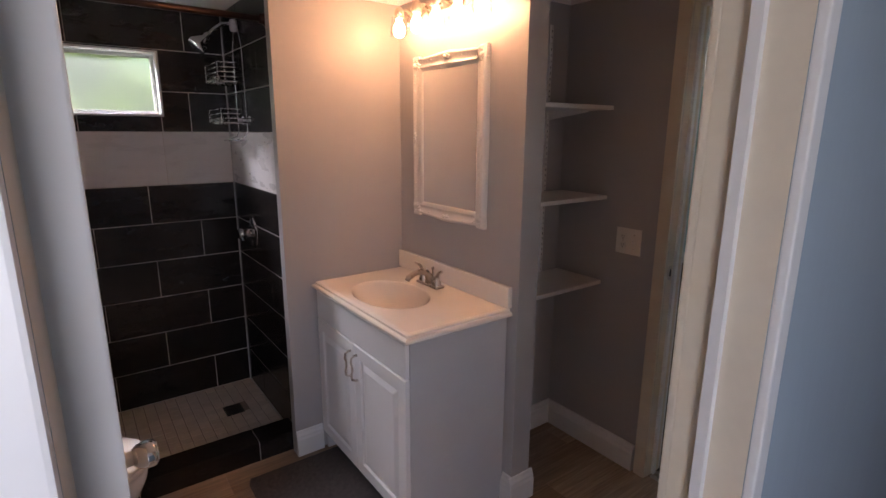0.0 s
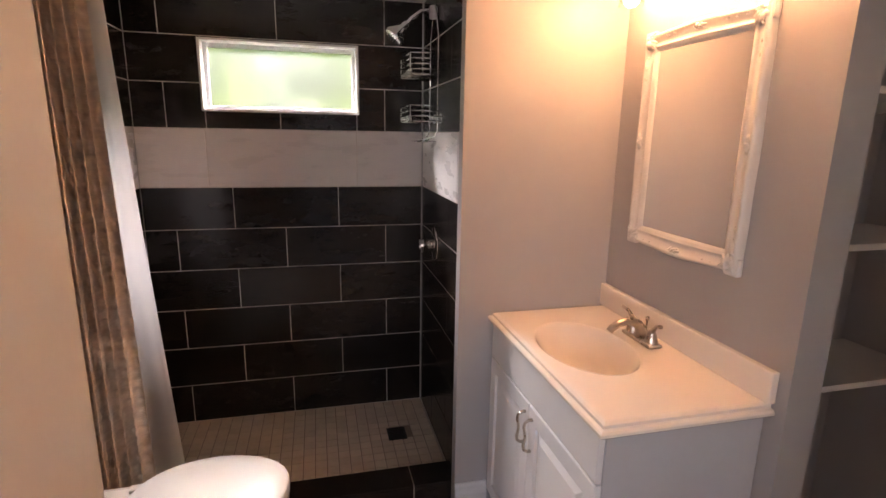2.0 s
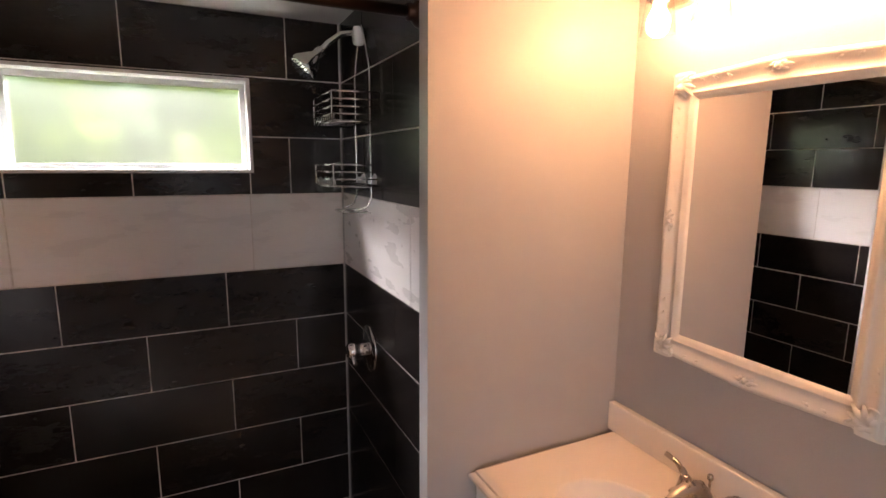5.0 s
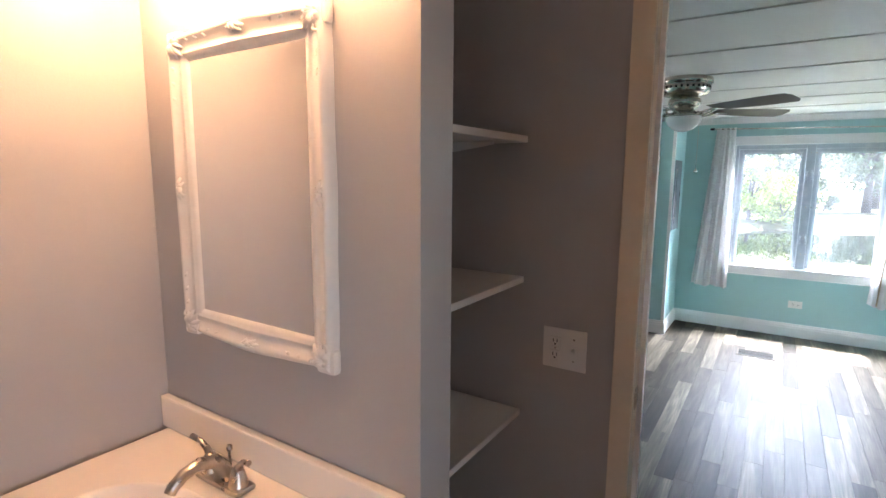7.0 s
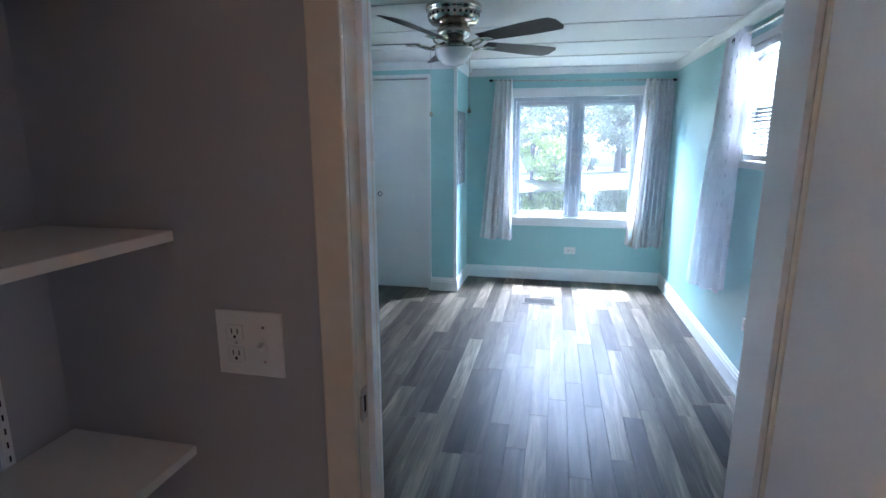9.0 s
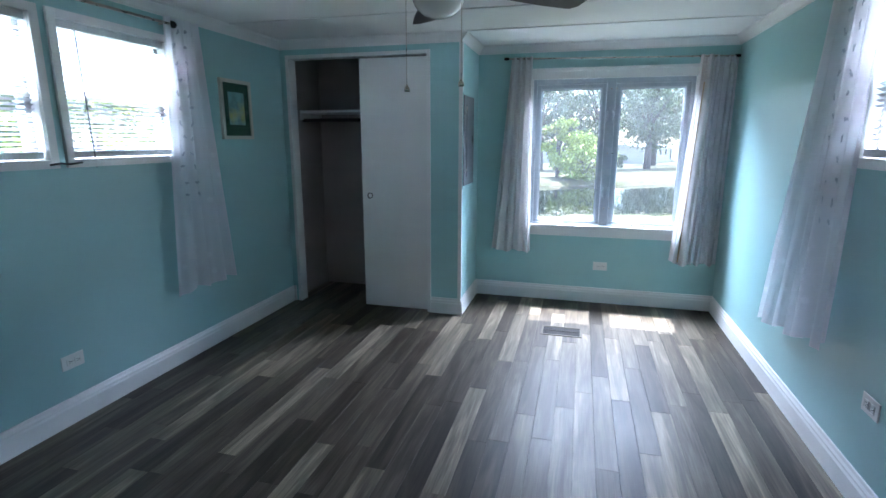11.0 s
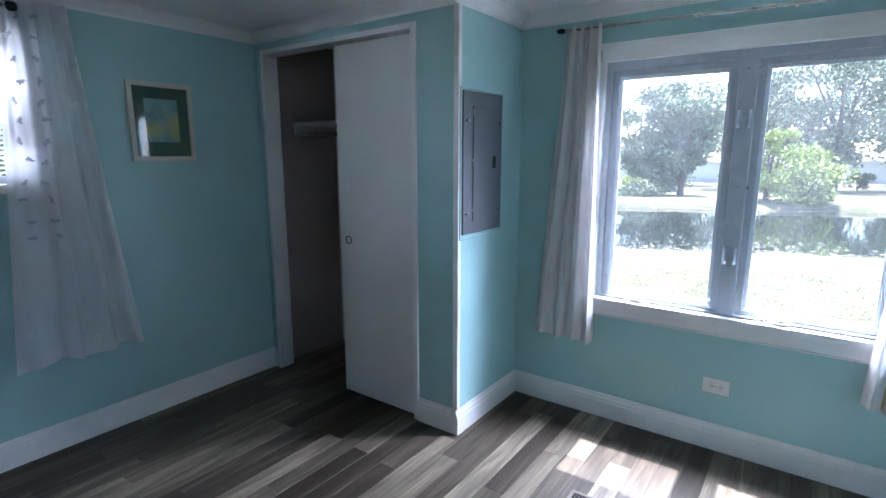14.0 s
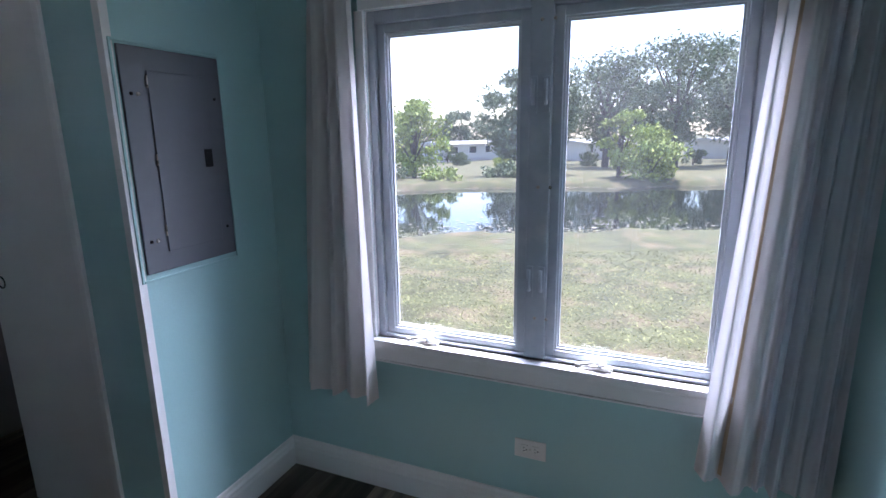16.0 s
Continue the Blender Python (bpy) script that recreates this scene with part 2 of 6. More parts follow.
M = dict(
    drywall=material("warm_grey_wall_paint", (0.425, 0.415, 0.415), 0.42, var=0.03, scale=2, bump=0.0006, bump_scale=220),
    teal=material("aqua_wall_paint", (0.36, 0.575, 0.575), 0.38, var=0.04, scale=1.5, bump=0.0006, bump_scale=160),
    hall=material("pale_blue_gloss_panel", (0.42, 0.52, 0.60), 0.25, var=0.04, scale=2, stretch=(1, 1, 0.1)),
    trim=material("white_gloss_trim_paint", (0.78, 0.78, 0.77), 0.3, var=0.03, scale=8, bump=0.0003),
    jamb=material("cream_jamb_paint", (0.70, 0.62, 0.50), 0.35, var=0.05, scale=8, bump=0.0004),
    door=material("white_door_paint", (0.74, 0.74, 0.73), 0.35, var=0.03, scale=2, bump=0.0005, bump_scale=90),
    ceiling=material("white_ceiling_panel", (0.76, 0.76, 0.75), 0.6, var=0.03, scale=3, bump=0.0012, bump_scale=120),
    blacktile=material("black_glazed_tile", (0.016, 0.013, 0.012), 0.22, var=0.25, scale=5, random_by="object", spread=0.2, stretch=(1, 1, 3), bump=0.0004, bump_scale=50),
    whitetile=material("white_veined_tile", (0.72, 0.69, 0.68), 0.28, var=0.05, scale=4, random_by="object", spread=0.03, stretch=(1, 1, 4), stain=(0.6, 0.57, 0.57), stain_amount=0.12, stain_scale=3),
    grout=material("light_grey_grout", (0.62, 0.58, 0.55), 0.9, var=0.15, scale=30),
    mosaic=material("cream_mosaic_tile", (0.55, 0.47, 0.40), 0.4, var=0.08, scale=20, random_by="object", spread=0.08),
    mosaic_far=material("cream_mosaic_tile_joined", (0.55, 0.47, 0.40), 0.4, var=0.08, scale=20, random_by="island", spread=0.08),
    pangrout=material("brown_pan_grout", (0.25, 0.20, 0.17), 0.9, var=0.2, scale=30),
    marble=material("cultured_marble", (0.86, 0.81, 0.74), 0.12, var=0.02, scale=4, coat=0.3),
    cabinet=material("white_thermofoil", (0.78, 0.78, 0.78), 0.3, var=0.02, scale=6),
    cabside=material("grey_cabinet_side", (0.50, 0.50, 0.51), 0.45, var=0.03, scale=6, bump=0.0004),
    nickel=material("brushed_nickel", (0.50, 0.45, 0.40), 0.28, 1.0, var=0.08, scale=30),
    polished=material("polished_nickel", (0.56, 0.50, 0.44), 0.13, 1.0, var=0.04),
    chrome=material("chrome", (0.75, 0.75, 0.76), 0.08, 1.0, var=0.03),
    bronze=material("oil_rubbed_bronze", (0.05, 0.025, 0.018), 0.3, 0.8, var=0.2),
    darkmetal=material("dark_metal", (0.02, 0.02, 0.022), 0.35, 0.7, var=0.2),
    mirrorframe=material("white_carved_frame_paint", (0.72, 0.70, 0.67), 0.32, var=0.04, scale=20, bump=0.0008, bump_scale=90),
    shelf=material("white_melamine", (0.78, 0.76, 0.73), 0.35, var=0.03, scale=5),
    plastic=material("white_plastic", (0.78, 0.77, 0.74), 0.3, var=0.02),
    dark=material("black_slot", (0.01, 0.01, 0.01), 0.6),
    porcelain=material("white_porcelain", (0.84, 0.83, 0.81), 0.08, var=0.01, coat=0.5),
    mat=material("brown_plush_mat", (0.075, 0.06, 0.055), 0.95, var=0.3, scale=60, bump=0.006, bump_scale=260),
    panelgrey=material("grey_enamel", (0.135, 0.145, 0.165), 0.4, 0.2, var=0.05, scale=10),
    window=material("painted_window_frame", (0.44, 0.49, 0.55), 0.35, var=0.06, scale=5, bump=0.0005, stain=(0.62, 0.64, 0.66), stain_amount=0.6, stain_scale=12),
    sash=material("pale_sash_paint", (0.60, 0.64, 0.68), 0.35, var=0.05, scale=7, bump=0.0004),
    alu=material("aluminium_frame", (0.6, 0.6, 0.6), 0.35, 0.7, var=0.06),
    blade=material("dark_fan_blade", (0.045, 0.035, 0.033), 0.4, var=0.3, scale=6, stretch=(1, 8, 1)),
    ventframe=material("tan_register_frame", (0.10, 0.085, 0.065), 0.7, 0.0, var=0.08),
    vent=material("grey_register_louvre", (0.035, 0.03, 0.026), 0.8, 0.0, var=0.1),
    closet=material("closet_wall_paint", (0.42, 0.38, 0.37), 0.6, var=0.06, scale=3, bump=0.0006),
    blind=material("white_vinyl_blind", (0.66, 0.66, 0.67), 0.4, var=0.03),
    wood=plank_material("grey_brown_vinyl_plank", [(0.020, 0.014, 0.010), (0.33, 0.28, 0.205), (0.040, 0.031, 0.022), (0.085, 0.069, 0.050), (0.155, 0.128, 0.094)], 0.42),
    bathwood=plank_material("tan_vinyl_plank", [(0.20, 0.13, 0.085), (0.50, 0.38, 0.27), (0.34, 0.24, 0.165)], 0.4, "X"),
    glass=glass_material("window_glass"),
    dusty_veil=glass_material("dusty_veil_window_glass", dust_veil=0.009),
    frosted=frosted_material("frosted_glass"),
    curtain=cloth_material("white_lined_curtain", (0.80, 0.78, 0.78), 0.0, 0.3),
    yellowed=cloth_material("yellowed_lining", (0.66, 0.52, 0.37), 0.0, 0.3),
    lace=cloth_material("grey_white_lace", (0.74, 0.74, 0.78), 0.05, 0.4, spots=16.0),
    sheer=cloth_material("white_sheer_curtain", (0.96, 0.94, 0.98), 0.12, 0.55, spots=9.0),
    liner=cloth_material("white_shower_liner", (0.82, 0.80, 0.80), 0.0, 0.4),
    shower_cloth=material("taupe_ruffled_cloth", (0.76, 0.66, 0.58), 0.9, var=0.15, scale=30, stretch=(0.5, 0.5, 2.2), bump=0.004, bump_scale=90),
    grass=material("lawn_ground", (0.085, 0.092, 0.036), 0.95, var=0.5, scale=1.6, bump=0.03, bump_scale=22, stain=(0.22, 0.165, 0.10), stain_amount=0.8, stain_scale=1.7),
    water=material("pond_water", (0.012, 0.017, 0.014), 0.03, var=0.3, scale=0.2, bump=0.004, bump_scale=3),
    leaf=material("oak_foliage", (0.145, 0.185, 0.095), 0.8, var=0.4, scale=0.6, random_by="island", spread=0.4),
    leaf_light=material("bright_shrub_foliage", (0.31, 0.37, 0.09), 0.8, var=0.3, scale=0.8, random_by="island", spread=0.5),
    bark=material("grey_bark", (0.12, 0.10, 0.085), 0.9, var=0.3, scale=5, bump=0.02, bump_scale=12),
    siding=material("white_siding", (0.58, 0.57, 0.55), 0.6, var=0.05),
    roof=material("pale_metal_roof", (0.5, 0.5, 0.5), 0.5, var=0.1, scale=2),
    sash_dark=material("dark_far_window", (0.03, 0.035, 0.04), 0.15),
    blueplastic=material("clear_plastic_shade", (0.6, 0.6, 0.62), 0.2),
)
mirror_mat = bpy.data.materials.new("mirror_silver")
mirror_mat.use_nodes = True
_b = mirror_mat.node_tree.nodes["Principled BSDF"]
_b.inputs["Base Color"].default_value, _b.inputs["Metallic"].default_value, _b.inputs["Roughness"].default_value = (0.88, 0.88, 0.87, 1), 1, 0.01

# ---- mesh tools ----


def link_mesh(name, bm, mat, parent=None, label="", kind=""):
    me = bpy.data.meshes.new(name)
    bmesh.ops.recalc_face_normals(bm, faces=bm.faces)
    bm.to_mesh(me)
    bm.free()
    for m in (mat if isinstance(mat, (list, tuple)) else [mat]):
        me.materials.append(m)
    ob = new(name, me)
    ob.parent = parent
    return tagged(ob, label=label, kind=kind)


def part(name, bm, mat, parent, label=""):
    return link_mesh(name, bm, mat, parent, label)


def thing(name, label, category, group="", at=(0, 0, 0), rz=0):
    ob = new(name)
    ob.matrix_world = pose(*at, 0, 0, rz)
    return tagged(ob, label=label, category=category, group=group)


def box(bm, x0, x1, y0, y1, z0, z1, bevel=0.0, mi=0, m=None):
    vs = [bm.verts.new((x, y, z)) for x in (x0, x1) for y in (y0, y1) for z in (z0, z1)]
    fs = [bm.faces.new([vs[k] for k in q]) for q in ((0, 1, 3, 2), (4, 6, 7, 5), (0, 4, 5, 1), (2, 3, 7, 6), (0, 2, 6, 4), (1, 5, 7, 3))]
    for f in fs:
        f.material_index = mi
    if bevel:
        edges = list({e for f in fs for e in f.edges})
        made = bmesh.ops.bevel(bm, geom=edges, offset=bevel, segments=2, affect="EDGES", profile=0.6)
        vs = list({v for f in made["faces"] for v in f.verts} | {v for v in vs if v.is_valid})
        for f in {f for v in vs for f in v.link_faces}:
            f.material_index = mi
    if m is not None:
        bmesh.ops.transform(bm, matrix=m, verts=vs)
    return bm


def B(*a, **k):
    return box(bmesh.new(), *a, **k)


def tube(bm, pts, r, n=10, caps=True, closed=False):
    """A round bar along points; r: a radius or one a point."""
    pts = [Vector(p) for p in pts]
    rs = r if isinstance(r, (list, tuple)) else [r] * len(pts)
    rings = []
    up = None
    for k, p in enumerate(pts):
        if closed:
            d = (pts[(k + 1) % len(pts)] - pts[k - 1]).normalized()
        else:
            d = (pts[min(k + 1, len(pts) - 1)] - pts[max(k - 1, 0)]).normalized()
        if up is None:
            up = d.orthogonal().normalized()
        up = (up - d * up.dot(d)).normalized()
        s = d.cross(up)
        rings.append([bm.verts.new(p + rs[k] * (up * math.cos(2 * math.pi * j / n) + s * math.sin(2 * math.pi * j / n))) for j in range(n)])
    count = len(rings) if closed else len(rings) - 1
    for k in range(count):
        a, b = rings[k], rings[(k + 1) % len(rings)]
        for j in range(n):
            f = bm.faces.new((a[j], a[(j + 1) % n], b[(j + 1) % n], b[j]))
            f.smooth = True
    if caps and not closed:
        bm.faces.new(rings[0][::-1])
        bm.faces.new(rings[-1])
    return bm


def lathe(bm, profile, n=24, m=None, sx=1.0, sy=1.0):
    """Turn (r, z) points round z."""
    rings = []
    for r, z in profile:
        if r < 1e-5:
            rings.append([bm.verts.new((0, 0, z))])
        else:
            rings.append([bm.verts.new((sx * r * math.cos(2 * math.pi * j / n), sy * r * math.sin(2 * math.pi * j / n), z)) for j in range(n)])
    for a, b in zip(rings, rings[1:]):
        for j in range(n):
            q = [a[j % len(a)], a[(j + 1) % len(a)], b[(j + 1) % len(b)], b[j % len(b)]]
            q = list(dict.fromkeys(q))
            if len(q) > 2:
                f = bm.faces.new(q)
                f.smooth = True
    if m is not None:
        bmesh.ops.transform(bm, matrix=m, verts=[v for r in rings for v in r])
    return bm


def grid(bm, f, nu, nv, smooth=True):
    """A sheet of points f(u, v), u and v from 0 to 1."""
    vs = [[bm.verts.new(f(i / nu, j / nv)) for j in range(nv + 1)] for i in range(nu + 1)]
    for i in range(nu):
        for j in range(nv):
            q = bm.faces.new((vs[i][j], vs[i + 1][j], vs[i + 1][j + 1], vs[i][j + 1]))
            q.smooth = smooth
    return bm


def extrude_profile(bm, prof, a, b, out):
    """Sweep a profile of (outwards, up) from a to b on a wall whose outward way is out."""
    a, b, out = Vector(a), Vector(b), Vector(out)
    ra = [bm.verts.new(a + out * p + Vector((0, 0, q))) for p, q in prof]
    rb = [bm.verts.new(b + out * p + Vector((0, 0, q))) for p, q in prof]
    n = len(prof)
    for k in range(n):
        bm.faces.new((ra[k], ra[(k + 1) % n], rb[(k + 1) % n], rb[k]))
    bm.faces.new(ra[::-1])
    bm.faces.new(rb)
    return bm


def wall(name, axis, near, far, u0, u1, z0, z1, holes=(), mats=None, kind="structure"):
    """A wall across 'axis' between near and far, from u0 to u1, with openings (u0, u1, z0, z1). mats: near face, far face, reveals."""
    bm = bmesh.new()
    us = sorted({u0, u1, *[h[0] for h in holes], *[h[1] for h in holes]})
    zs = sorted({z0, z1, *[h[2] for h in holes], *[h[3] for h in holes]})
    us, zs = [u for u in us if u0 <= u <= u1], [z for z in zs if z0 <= z <= z1]

    def full(i, j):
        if not (0 <= i < len(us) - 1 and 0 <= j < len(zs) - 1):
            return False
        u, z = (us[i] + us[i + 1]) / 2, (zs[j] + zs[j + 1]) / 2
        return not any(h[0] < u < h[1] and h[2] < z < h[3] for h in holes)

    cache = {}

    def v(i, j, w):
        if (i, j, w) not in cache:
            p = (w, us[i], zs[j]) if axis == "x" else (us[i], w, zs[j])
            cache[i, j, w] = bm.verts.new(p)
        return cache[i, j, w]

    for i in range(len(us) - 1):
        for j in range(len(zs) - 1):
            if not full(i, j):
                continue
            for w, mi in ((near, 0), (far, 1)):
                f = bm.faces.new((v(i, j, w), v(i + 1, j, w), v(i + 1, j + 1, w), v(i, j + 1, w)))
                f.material_index = mi
            for di, dj, p, q in ((-1, 0, (i, j), (i, j + 1)), (1, 0, (i + 1, j), (i + 1, j + 1)), (0, -1, (i, j), (i + 1, j)), (0, 1, (i, j + 1), (i + 1, j + 1))):
                if not full(i + di, j + dj):
                    f = bm.faces.new((v(*p, near), v(*q, near), v(*q, far), v(*p, far)))
                    f.material_index = 2
    return link_mesh(name, bm, mats, kind=kind)


# ---- structure ----
XW, XE, YN = -1.354, 1.205, 0.0
XWW = -1.46
XM, YV, YP, XP, YB = 0.580, -0.895, -1.75, 0.68, -1.385
YE0, YE1 = -2.855, -2.75
BX0, BX1, BXC, BYN, BYS, YC = 1.31, 5.82, 5.2, 0.10, -3.37, -1.395
CB, CR = 2.16, 2.135
D, T, H_, J, C_ = M["drywall"], M["teal"], M["hall"], M["jamb"], M["closet"]
SW = (-1.035, -0.335, 1.63, 1.93)

wall("wall_west", "x", XWW, XWW - 0.1, -4.0, 0.12, 0, CB, mats=[D, D, D])
wall("wall_shower_west", "x", XW, XWW, YV, YN, 0, CB, mats=[D, D, D])
wall("wall_north_bath", "y", YN, 0.12, XWW, XE + 0.105, 0, CB, [SW], [D, M["siding"], M["trim"]])
wall("wall_chase_shower", "x", XM, 0.012, YV + 0.05, 0.0, 0, CB, mats=[D, D, D])
wall("wall_vanity_side", "y", YV, YV + 0.05, -0.034, XM, 0, CB, mats=[D, D, D])
wall("wall_mirror", "x", XM, XP, YP, -0.0, 0, CB, mats=[D, D, D])
wall("wall_niche_back", "y", YB, YB + 0.05, XP, XE, 0, CB, mats=[D, D, D])
wall("wall_between", "x", XE, BX0, BYS - 0.1, BYN, 0, CB, [(-2.60, -1.985, -1, 2.03)], [D, T, J])
wall("wall_entry", "y", YE1, YE0, XWW, XE, 0, CB, [(-0.79, -0.08, -1, 2.03)], [D, H_, J])
# The opening is for the added, unseen hall window.
wall("wall_hall_south", "y", -4.0, -4.1, XWW, BX0, 0, CB, [(-1.4, -0.8, 0.9, 1.9)], [H_, M["siding"], M["trim"]])
wall("wall_hall_east", "x", XE, BX0, -4.0, BYS - 0.1, 0, CB, mats=[H_, T, J])
LW1, LW2 = (3.33, 3.99, 1.285, 1.925), (2.57, 3.21, 1.285, 1.925)
wall("wall_north_bedroom", "y", BYN, BYN + 0.12, BX0, BX1 + 0.12, 0, CB, [LW1, LW2], [T, M["siding"], M["trim"]])
RW = (3.16, 3.86, 1.31, 1.95)
wall("wall_south_bedroom", "y", BYS, BYS - 0.12, BX0, BX1 + 0.12, 0, CB, [RW], [T, M["siding"], M["trim"]])
BW = (-3.09, -1.86, 0.67, 1.86)
wall("wall_east_bedroom", "x", BX1, BX1 + 0.12, BYS, BYN, 0, CB, [BW], [T, M["siding"], M["trim"]])
wall("wall_closet_front", "x", BXC, BXC + 0.09, YC, BYN, 0, CB, [(-1.125, 0.02, -1, 2.0)], [T, C_, M["trim"]])
wall("wall_closet_side", "y", YC, YC + 0.09, BXC + 0.09, BX1, 0, CB, mats=[T, C_, T])


def slab(name, x0, x1, y0, y1, z0, z1, mat):
    return link_mesh(name, B(x0, x1, y0, y1, z0, z1), mat, kind="structure")


for nm, q in (("wall_closet_lining_north", (BXC + 0.0905, BX1 - 0.0005, BYN - 0.006, BYN - 0.0005)), ("wall_closet_lining_east", (BX1 - 0.006, BX1 - 0.0005, YC + 0.0905, BYN - 0.0065))):
    slab(nm, *q, 0.0, CR - 0.001, C_)
slab("ceiling_bath", XWW - 0.1, BX0 - 0.01, -4.1, 0.12, CB + 0.001, CB + 0.08, M["ceiling"])
slab("ceiling_bedroom", BX0 - 0.009, BX1 + 0.12, BYS - 0.12, BYN + 0.12, CR, CR + 0.1, M["ceiling"])
slab("roof_slab", XWW - 0.5, BX1 + 0.2, -4.5, 0.55, CR + 0.13, CR + 0.2, M["roof"])
slab("floor_bath", XWW - 0.1, BX0 - 0.05, -4.1, 0.12, -0.1, -0.006, M["bathwood"])
slab("floor_bedroom", BX0 - 0.0499, BX1 + 0.12, BYS - 0.12, BYN + 0.12, -0.1, -0.006, M["wood"])


M["dark"].node_tree.nodes["Principled BSDF"].inputs["Specular IOR Level"].default_value = 0.05
M["wood"].node_tree.nodes["Principled BSDF"].inputs["Specular IOR Level"].default_value = 0.28

BASE = [(0, 0), (0.018, 0), (0.018, 0.085), (0.014, 0.095), (0.014, 0.105), (0.008, 0.115), (0.006, 0.128), (0, 0.13)]
CROWN = [(0, 0), (0.008, -0.002), (0.012, 0.012), (0.038, 0.045), (0.044, 0.05), (0.048, 0.065), (0, 0.065)]


def runs(name, prof, z, mat, lines):
    for a, b, out in lines:
        link_mesh(name, extrude_profile(bmesh.new(), prof, (*a, z), (*b, z), (*out, 0)), mat, kind="structure")


E_ = 0.001
runs("baseboard_bath", BASE, 0, M["trim"], [
    ((-0.034, YV), (0.10, YV), (0, -1)), ((XM, YP), (XM, -1.70), (-1, 0)), ((XM - 0.018, YP), (XP + 0.018, YP), (0, -1)),
    ((XP, YB), (XP, YP), (1, 0)), ((XP, YB), (XE, YB), (0, -1)), ((XE, -1.92), (XE, YB), (-1, 0)),
    ((XWW, YE1), (XWW, YV), (1, 0)), ((XWW, YV), (XW, YV), (0, -1)), ((-0.02, YE1), (XE, YE1), (0, 1))])
runs("baseboard_bedroom", BASE, 0, M["trim"], [
    ((BX0, BYN), (BXC, BYN), (0, -1)), ((BXC, 0.07), (BXC, BYN), (-1, 0)), ((BXC, YC), (BXC, -1.155), (-1, 0)), ((BXC - 0.018, YC), (BX1, YC), (0, -1)),
    ((BX1, BYS), (BX1, YC), (-1, 0)), ((BX0, BYS), (BX1, BYS), (0, 1)), ((BX0, -1.93), (BX0, BYN), (1, 0)), ((BX0, BYS), (BX0, -2.66), (1, 0))])
runs("crown_moulding_bedroom", CROWN, CR - 0.065, M["trim"], [
    ((BX0, BYN), (BXC, BYN), (0, -1)), ((BXC, YC), (BXC, BYN), (-1, 0)), ((BXC - 0.04, YC), (BX1, YC), (0, -1)),
    ((BX1, BYS), (BX1, YC), (-1, 0)), ((BX0, BYS), (BX1, BYS), (0, 1)), ((BX0, BYS), (BX0, BYN), (1, 0))])
CROWN2 = [(0, 0), (0.01, 0), (0.03, 0.03), (0.03, 0.04), (0, 0.04)]
runs("crown_moulding_bath", CROWN2, CB - 0.04, M["trim"], [
    ((-0.034, YV), (XM, YV), (0, -1)), ((XM, YP), (XM, YV), (-1, 0)), ((XM, YP), (XP, YP), (0, -1)), ((XP, YB), (XP, YP), (1, 0)),
    ((XP, YB), (XE, YB), (0, -1)), ((XE, YE1), (XE, YB), (-1, 0)), ((XWW, YE1), (XWW, YV), (1, 0)), ((XWW, YV), (XW, YV), (0, -1)), ((XWW, YE1), (XE, YE1), (0, 1))])
# ceiling battens of the bedroom
bm = bmesh.new()
for x in (1.44, 2.05, 2.66, 3.27, 3.93, 4.54, 5.15):
    box(bm, x - 0.012, x + 0.012, BYS, BYN, CR - 0.006, CR + 0.001, 0.002)
link_mesh("ceiling_trim", bm, M["ceiling"], kind="structure")
# corner guard
link_mesh("wall_closet_corner", B(BXC + 0.0205, BXC + 0.0895, YC - 0.0022, YC - 0.0002, 0.0, CR - 0.002), M["teal"], kind="structure")
link_mesh("corner_trim", box(B(BXC - 0.006, BXC, YC, YC + 0.022, 0.13, CR - 0.065), BXC - 0.006, BXC + 0.02, YC - 0.006, YC, 0.13, CR - 0.065), M["trim"], kind="structure")


# ---- doorways ----
def casing(name, axis, face, out, u0, u1, z1, w, mat, d=0.014):
    """Flat trim round an opening on one wall face; out: +1 or -1 along the wall's normal."""
    bm = bmesh.new()
    a, b = sorted((face, face + out * d))

    def piece(p, q, r, s):
        if axis == "x":
            box(bm, a, b, p, q, r, s, 0.003)
        else:
            box(bm, p, q, a, b, r, s, 0.003)
    piece(u0 - w, u0, 0, z1 + w)
    piece(u1, u1 + w, 0, z1 + w)
    piece(u0, u1, z1, z1 + w)
    return link_mesh(name, bm, mat, kind="structure")


casing("trim_bedroom_doorway_bath_side", "x", XE, -1, -2.60, -1.985, 2.03, 0.055, M["jamb"])
casing("trim_bedroom_doorway_room_side", "x", BX0, 1, -2.60, -1.985, 2.03, 0.055, M["trim"])
casing("trim_entry_doorway", "y", YE1, 1, -0.79, -0.08, 2.03, 0.055, M["jamb"])
casing("trim_entry_doorway_hall_side", "y", YE0, -1, -0.79, -0.08, 2.03, 0.03, M["trim"])
bm = B(XE + 0.045, XE + 0.065, -1.997, -1.985, 0, 2.03)
box(bm, XE + 0.045, XE + 0.065, -2.588, -1.997, 2.018, 2.03)
link_mesh("door_stop_bedroom", bm, M["trim"], kind="structure")
bm = B(-0.092, -0.08, YE1 - 0.055, YE1 - 0.04, 0, 2.03)
box(bm, -0.79, -0.092, YE1 - 0.055, YE1 - 0.04, 2.018, 2.03)
link_mesh("door_stop_entry", bm, M["trim"], kind="structure")
slab("trim_hinge_jamb", XE + 0.001, BX0 - 0.001, -2.5995, -2.592, 0.0, 2.03, M["trim"])
sp = thing("strike_plate", "small dull metal strike plate in the jamb of the bedroom doorway", "strike plate")
